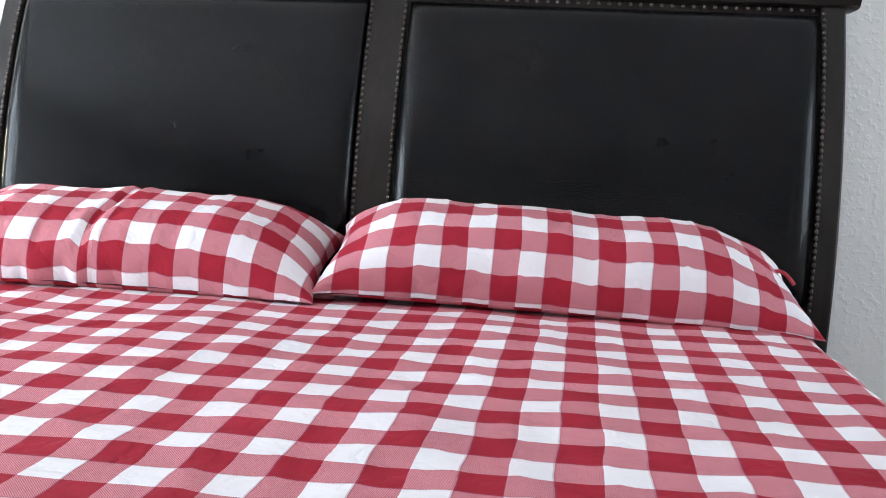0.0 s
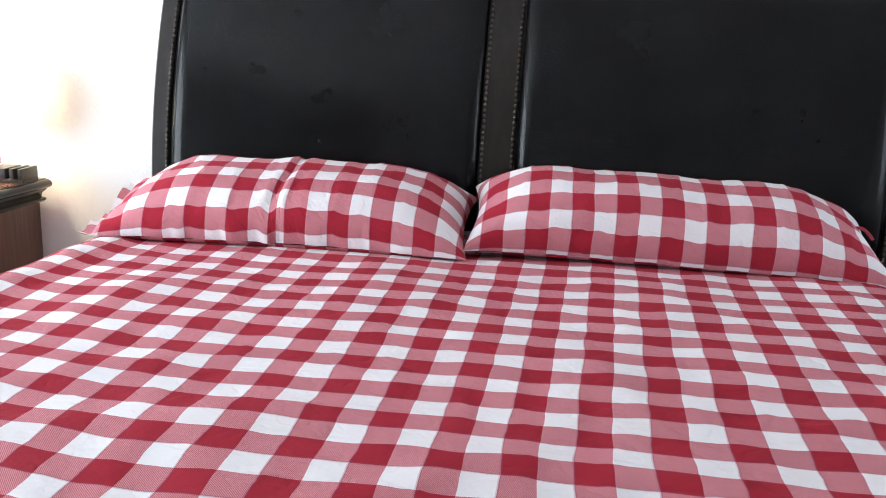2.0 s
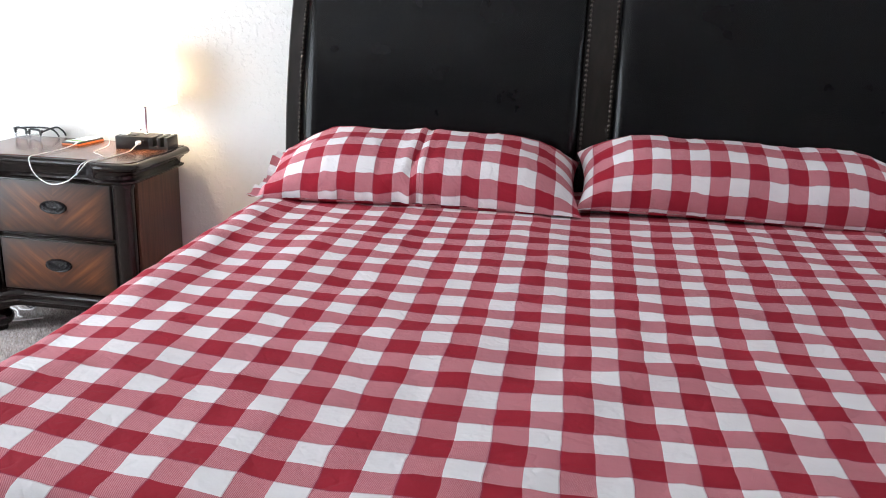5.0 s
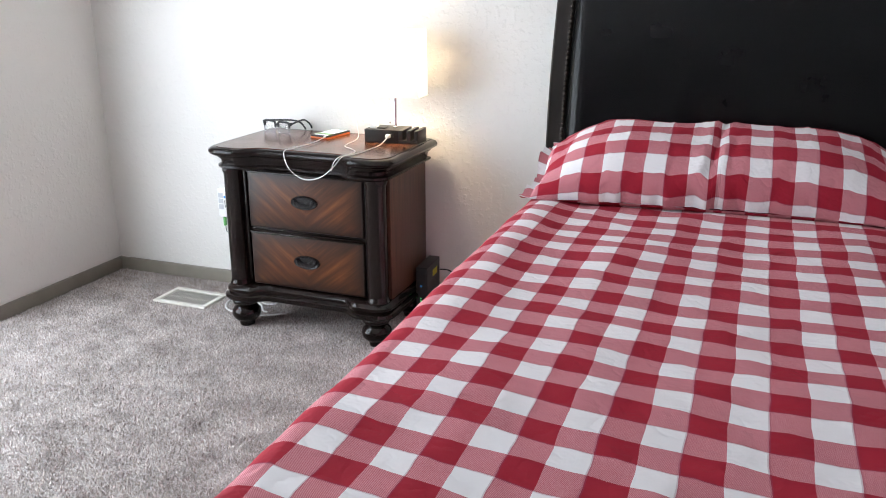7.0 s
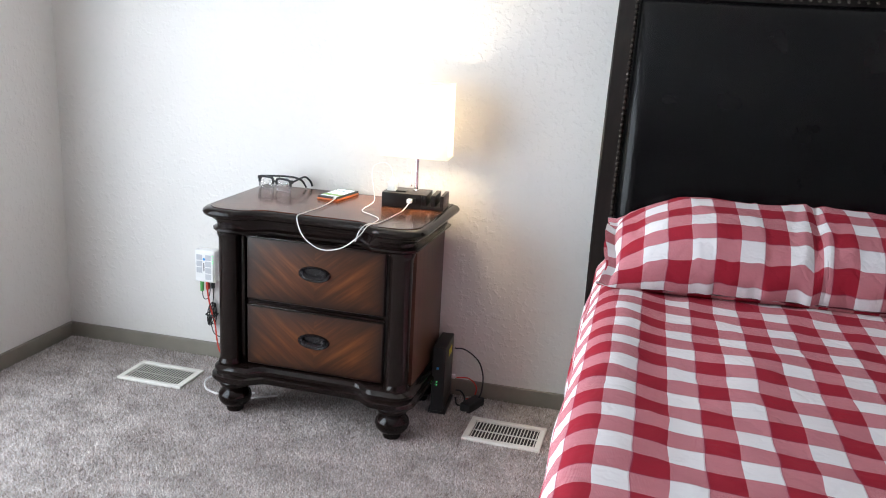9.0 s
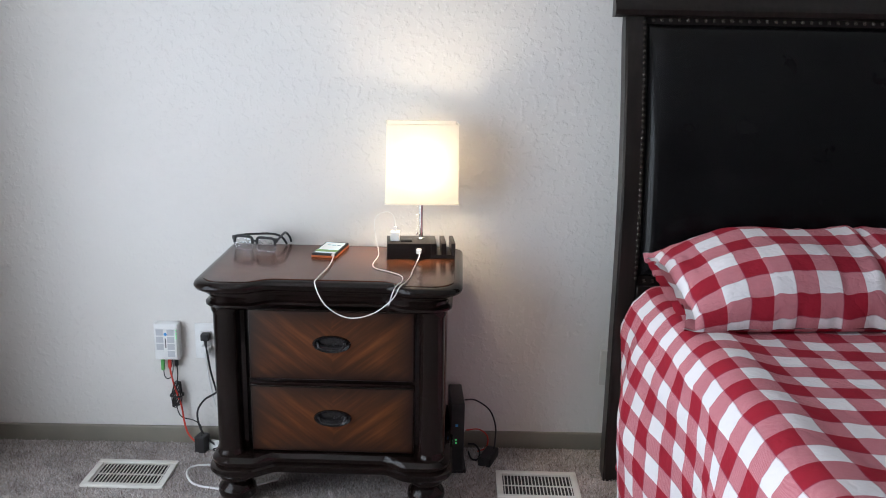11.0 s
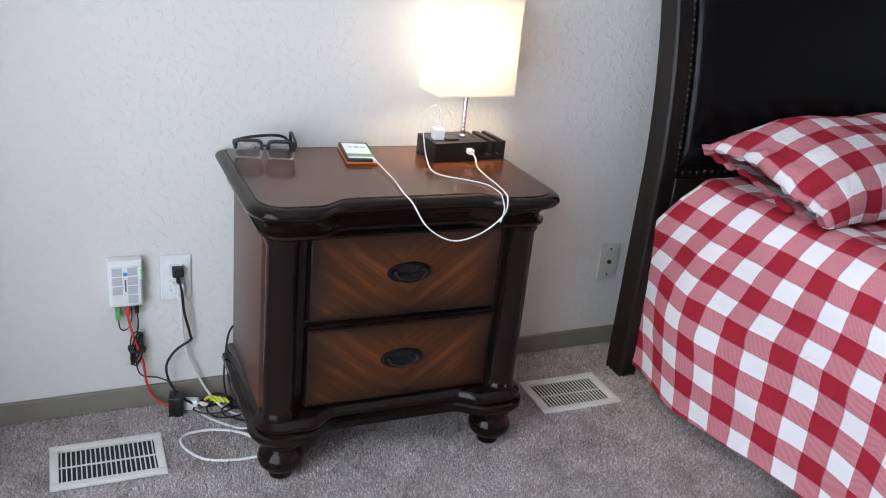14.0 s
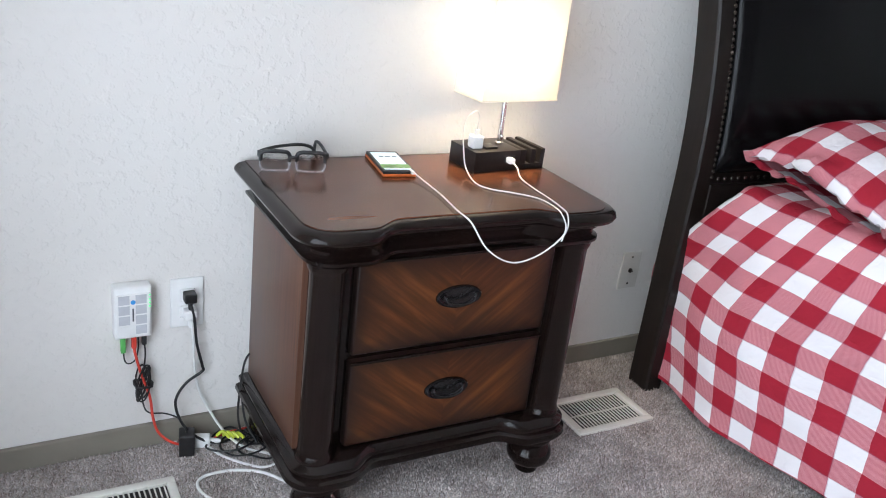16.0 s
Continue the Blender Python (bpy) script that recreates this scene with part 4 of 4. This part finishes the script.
cable("red_network_cable", [(-2.975, Y - 0.02, 0.270), (-2.973, Y - 0.022, 0.25), (-2.962, Y - 0.025, 0.20), (-2.945, Y - 0.025, 0.14), (-2.938, Y - 0.025, 0.08), (-2.925, Y - 0.03, 0.04), (-2.89, Y - 0.04, 0.012), (-2.84, Y - 0.05, 0.008), (-2.76, Y - 0.03, 0.01), (-2.64, Y - 0.03, 0.01)], 0.0030, RED_CABLE, "red network cable hanging from the wall box")
cable("thin_black_cable", [(-2.955, Y - 0.018, 0.285), (-2.952, Y - 0.02, 0.25), (-2.955, Y - 0.02, 0.215), (-2.962, Y - 0.022, 0.17), (-2.958, Y - 0.022, 0.12), (-2.945, Y - 0.02, 0.095), (-2.91, Y - 0.02, 0.085), (-2.882, Y - 0.04, 0.075), (-2.874, Y - 0.07, 0.055)], 0.0018, BLACK_CABLE, "thin black cable between wall box and adapter")
cable("green_jumper_cable", [(-2.996, Y - 0.018, 0.255), (-2.994, Y - 0.018, 0.235), (-2.985, Y - 0.018, 0.226), (-2.972, Y - 0.018, 0.235), (-2.966, Y - 0.018, 0.262), (-2.966, Y - 0.018, 0.290)], 0.0016, BLACK_CABLE, "thin dark jumper loop under the wall box")
for nm, x, z0, z1, mat, lab in (("green_connector", -2.997, 0.256, 0.297, GREEN_PLASTIC, "green cable connector under the wall box"), ("red_connector", -2.975, 0.264, 0.297, RED_CABLE, "red cable connector under the wall box"), ("black_connector", -2.954, 0.270, 0.297, BLACK_PLASTIC, "black power connector under the wall box")):
    tagged(part(nm, box(x - 0.005, x + 0.005, Y - 0.024, Y - 0.012, z0, z1, 0.002), mat), lab, "connector").matrix_world = SKEW


def cable_bundle():
    root = thing("cable_bundle", SKEW, "coiled and tied bundle of thin black cable", "cable bundle")
    for k in range(5):
        o = 0.004 * k
        pts = [(-2.958 + 0.014 * math.sin(a + k), Y - 0.014 - o, 0.175 + 0.042 * math.cos(a + 0.3 * k)) for a in [2 * math.pi * i / 10 for i in range(11)]]
        part("coil", tube(pts, 0.0019, 6, 3), BLACK_CABLE, root)
    part("tie", tube([(-2.974, Y - 0.006, 0.175), (-2.974, Y - 0.036, 0.175), (-2.942, Y - 0.036, 0.172), (-2.942, Y - 0.006, 0.172), (-2.974, Y - 0.006, 0.175)], 0.003, 6, 2), BLACK_CABLE, root)


cable_bundle()


def power_adapter():
    root = thing("power_adapter", pose(-2.872, Y - 0.085, 0.0, 0, 0, -12), "black cube power adapter standing on the carpet", "power adapter")
    part("adapter_body", box(-0.017, 0.017, -0.020, 0.020, 0.001, 0.056, 0.004, 3), BLACK_PLASTIC, root)


power_adapter()
w = thing("white_coupler", pose(-2.832, Y - 0.072, 0.0, 0, 0, -15), "white plug coupler lying on the carpet", "plug")
part("coupler_body", box(-0.022, 0.016, -0.013, 0.013, 0.001, 0.028, 0.006, 3), WHITE_PLASTIC, w)
part("coupler_neck", lathe([(0.008, 0), (0.006, 0.016), (0.003, 0.024)], 12), WHITE_PLASTIC, w).matrix_local = pose(0.015, 0, 0.013, 0, 90, 0)


def cable_tangle():
    rnd = random.Random(4)
    bm = bmesh.new()
    for k in range(5):
        cx, cy = -2.775 + 0.03 * k, Y - 0.065 - 0.02 * (k % 3)
        pts = [(cx + (0.045 + 0.02 * rnd.random()) * math.cos(a), cy + (0.035 + 0.015 * rnd.random()) * math.sin(a), 0.006 + 0.012 * rnd.random()) for a in [0.7 * i + k for i in range(11)]]
        tube(pts, 0.0024, 6, 4, bm)
    tube([(-2.745, Y - 0.055, 0.01), (-2.752, Y - 0.045, 0.06), (-2.752, Y - 0.05, 0.12), (-2.745, Y - 0.05, 0.19), (-2.735, Y - 0.045, 0.215), (-2.722, Y - 0.04, 0.222)], 0.0026, 6, 6, bm)
    tube([(-2.735, Y - 0.04, 0.150), (-2.745, Y - 0.05, 0.12), (-2.742, Y - 0.07, 0.06), (-2.72, Y - 0.10, 0.01)], 0.0026, 6, 6, bm)
    tagged(part("cable_tangle", bm, BLACK_CABLE), "tangle of black cables on the carpet behind the nightstand", "cables").matrix_world = SKEW
    g = bmesh.new()
    for k in range(4):
        tube([(-2.80 + 0.012 * k, Y - 0.045 - 0.006 * k, 0.018), (-2.79 + 0.012 * k, Y - 0.055, 0.032 - 0.004 * k), (-2.775 + 0.010 * k, Y - 0.06 - 0.004 * k, 0.016)], 0.0042, 6, 4, g)
    tagged(part("cable_ties", g, YELLOW_PLASTIC), "yellow-green cable ties among the cables", "cable ties").matrix_world = SKEW


cable_tangle()


# ---- beside and on the floor ----
def modem():
    root = thing("modem", pose(-2.070, 2.635, 0.0, 0, 0, 4), "black upright modem with yellow label on the carpet", "modem")
    bm = box(-0.021, 0.021, -0.075, 0.075, 0.012, 0.232, 0.004, 3)
    part("modem_case", bm, BLACK_PLASTIC, root)
    part("stand", box(-0.030, 0.030, -0.070, 0.070, 0.0, 0.014, 0.004, 2), BLACK_PLASTIC, root)
    part("label", box(0.021, 0.0216, -0.010, 0.040, 0.180, 0.205), YELLOW_LABEL, root, "yellow sticker")
    part("panel", box(0.021, 0.0213, -0.055, 0.055, 0.04, 0.17), plain("dark_panel", (0.03, 0.03, 0.033), 0.5), root)
    for z in (0.105, 0.115):
        part("led", box(-0.006, -0.001, -0.0756, -0.075, z - 0.002, z + 0.002), LED, root)
    part("indicator", box(-0.006, 0.002, -0.0756, -0.075, 0.158, 0.166), BLUE_MARK, root)
    part("red_jack", box(0.022, 0.034, 0.062, 0.074, 0.074, 0.086, 0.001), WHITE_PLASTIC, root)


modem()
cable("modem_power_cable", [(-2.045, 2.69, 0.190), (-2.01, 2.70, 0.185), (-1.965, 2.705, 0.15), (-1.945, 2.70, 0.10), (-1.945, 2.69, 0.05), (-1.95, 2.675, 0.03)], 0.0026, BLACK_CABLE, "black cable from the modem to its adapter")
cable("modem_red_cable", [(-2.036, 2.70, 0.082), (-1.995, 2.71, 0.080), (-1.968, 2.71, 0.055), (-1.972, 2.705, 0.02), (-2.00, 2.70, 0.008)], 0.0024, RED_CABLE, "red cable looping out of the modem")
cable("modem_black_loop", [(-2.03, 2.68, 0.045), (-2.01, 2.665, 0.05), (-1.995, 2.66, 0.03), (-2.0, 2.65, 0.008), (-2.02, 2.655, 0.006), (-2.03, 2.675, 0.02)], 0.003, BLACK_CABLE, "short black cable loop beside the modem")
ad = thing("modem_adapter", pose(-1.965, 2.650, 0.0, 0, 0, -20), "black power brick lying on the carpet", "power adapter")
part("adapter_body", box(-0.020, 0.020, -0.045, 0.045, 0.001, 0.030, 0.005, 3), BLACK_PLASTIC, ad)


def floor_vent(x, y):
    root = thing("floor_vent", pose(x, y, 0.0), "beige metal floor vent with louvres set in the carpet", "floor vent", "floor vents")
    w, d, rim = 0.122, 0.079, 0.019
    # flat dark sheet on the solid floor, coloured as the shade below the louvres
    part("duct_shade_sheet", box(-w + rim, w - rim, -d + rim, d - rim, 0.0005, 0.0015), DUCT_SHADE, root)
    for a, b, c, e in ((-w, w, -d, -d + rim), (-w, w, d - rim, d), (-w, -w + rim, -d + rim, d - rim), (w - rim, w, -d + rim, d - rim)):
        part("frame", box(a, b, c, e, 0.0005, 0.010, 0.003, 2), VENT_PAINT, root)
    slat = mesh_of(box(-0.0014, 0.0014, -d + rim, d - rim, -0.0012, 0.0012), "slat", VENT_PAINT, False)
    n = 20
    for i in range(n):
        ob = new("slat", slat)
        ob.parent = root
        ob.matrix_local = pose(-w + rim + (2 * (w - rim)) * (i + 0.5) / n, 0, 0.0055, 0, 4, 0)
    part("crossbar", box(-w + rim, w - rim, -0.002, 0.002, 0.0015, 0.004), VENT_PAINT, root)
    return root


first_vent = floor_vent(-3.041, 2.502)
copy_thing(first_vent, pose(-1.823, 2.498, 0))


# ---- carpet pile ----
def carpet_pile():
    rng = np.random.default_rng(3)
    n = 150000
    x, y = rng.uniform(LEFT_X + 0.015, -1.45, n), rng.uniform(0.3, WALL_Y - 0.015, n)
    for cx in (-3.041, -1.823):
        ok = ~((abs(x - cx) < 0.124) & (abs(y - 2.50) < 0.081))
        x, y = x[ok], y[ok]
    n = len(x)
    h, r = rng.uniform(0.005, 0.010, n), rng.uniform(0.0018, 0.0032, n)
    a, lx, ly = rng.uniform(0, 6.28, n), rng.normal(0, 0.004, n), rng.normal(0, 0.004, n)
    co = np.empty((n, 4, 3))
    for k in range(3):
        co[:, k, 0] = x + r * np.cos(a + 2.094 * k)
        co[:, k, 1] = y + r * np.sin(a + 2.094 * k)
        co[:, k, 2] = -0.001
    co[:, 3, 0], co[:, 3, 1], co[:, 3, 2] = x + lx, y + ly, h
    base = (np.arange(n) * 4)[:, None]
    tri = np.stack([base + np.array([0, 1, 3]), base + np.array([1, 2, 3]), base + np.array([2, 0, 3])], 1).reshape(-1)
    me = bpy.data.meshes.new("carpet_pile")
    me.vertices.add(n * 4)
    me.vertices.foreach_set("co", co.reshape(-1))
    me.loops.add(len(tri))
    me.loops.foreach_set("vertex_index", tri.astype(np.int32))
    me.polygons.add(n * 3)
    me.polygons.foreach_set("loop_start", np.arange(n * 3, dtype=np.int32) * 3)
    me.update(calc_edges=True)
    me.materials.append(TUFT)
    tagged(new("carpet_pile", me), "short grey-beige carpet tufts", "carpet pile", "", "stuff")


carpet_pile()
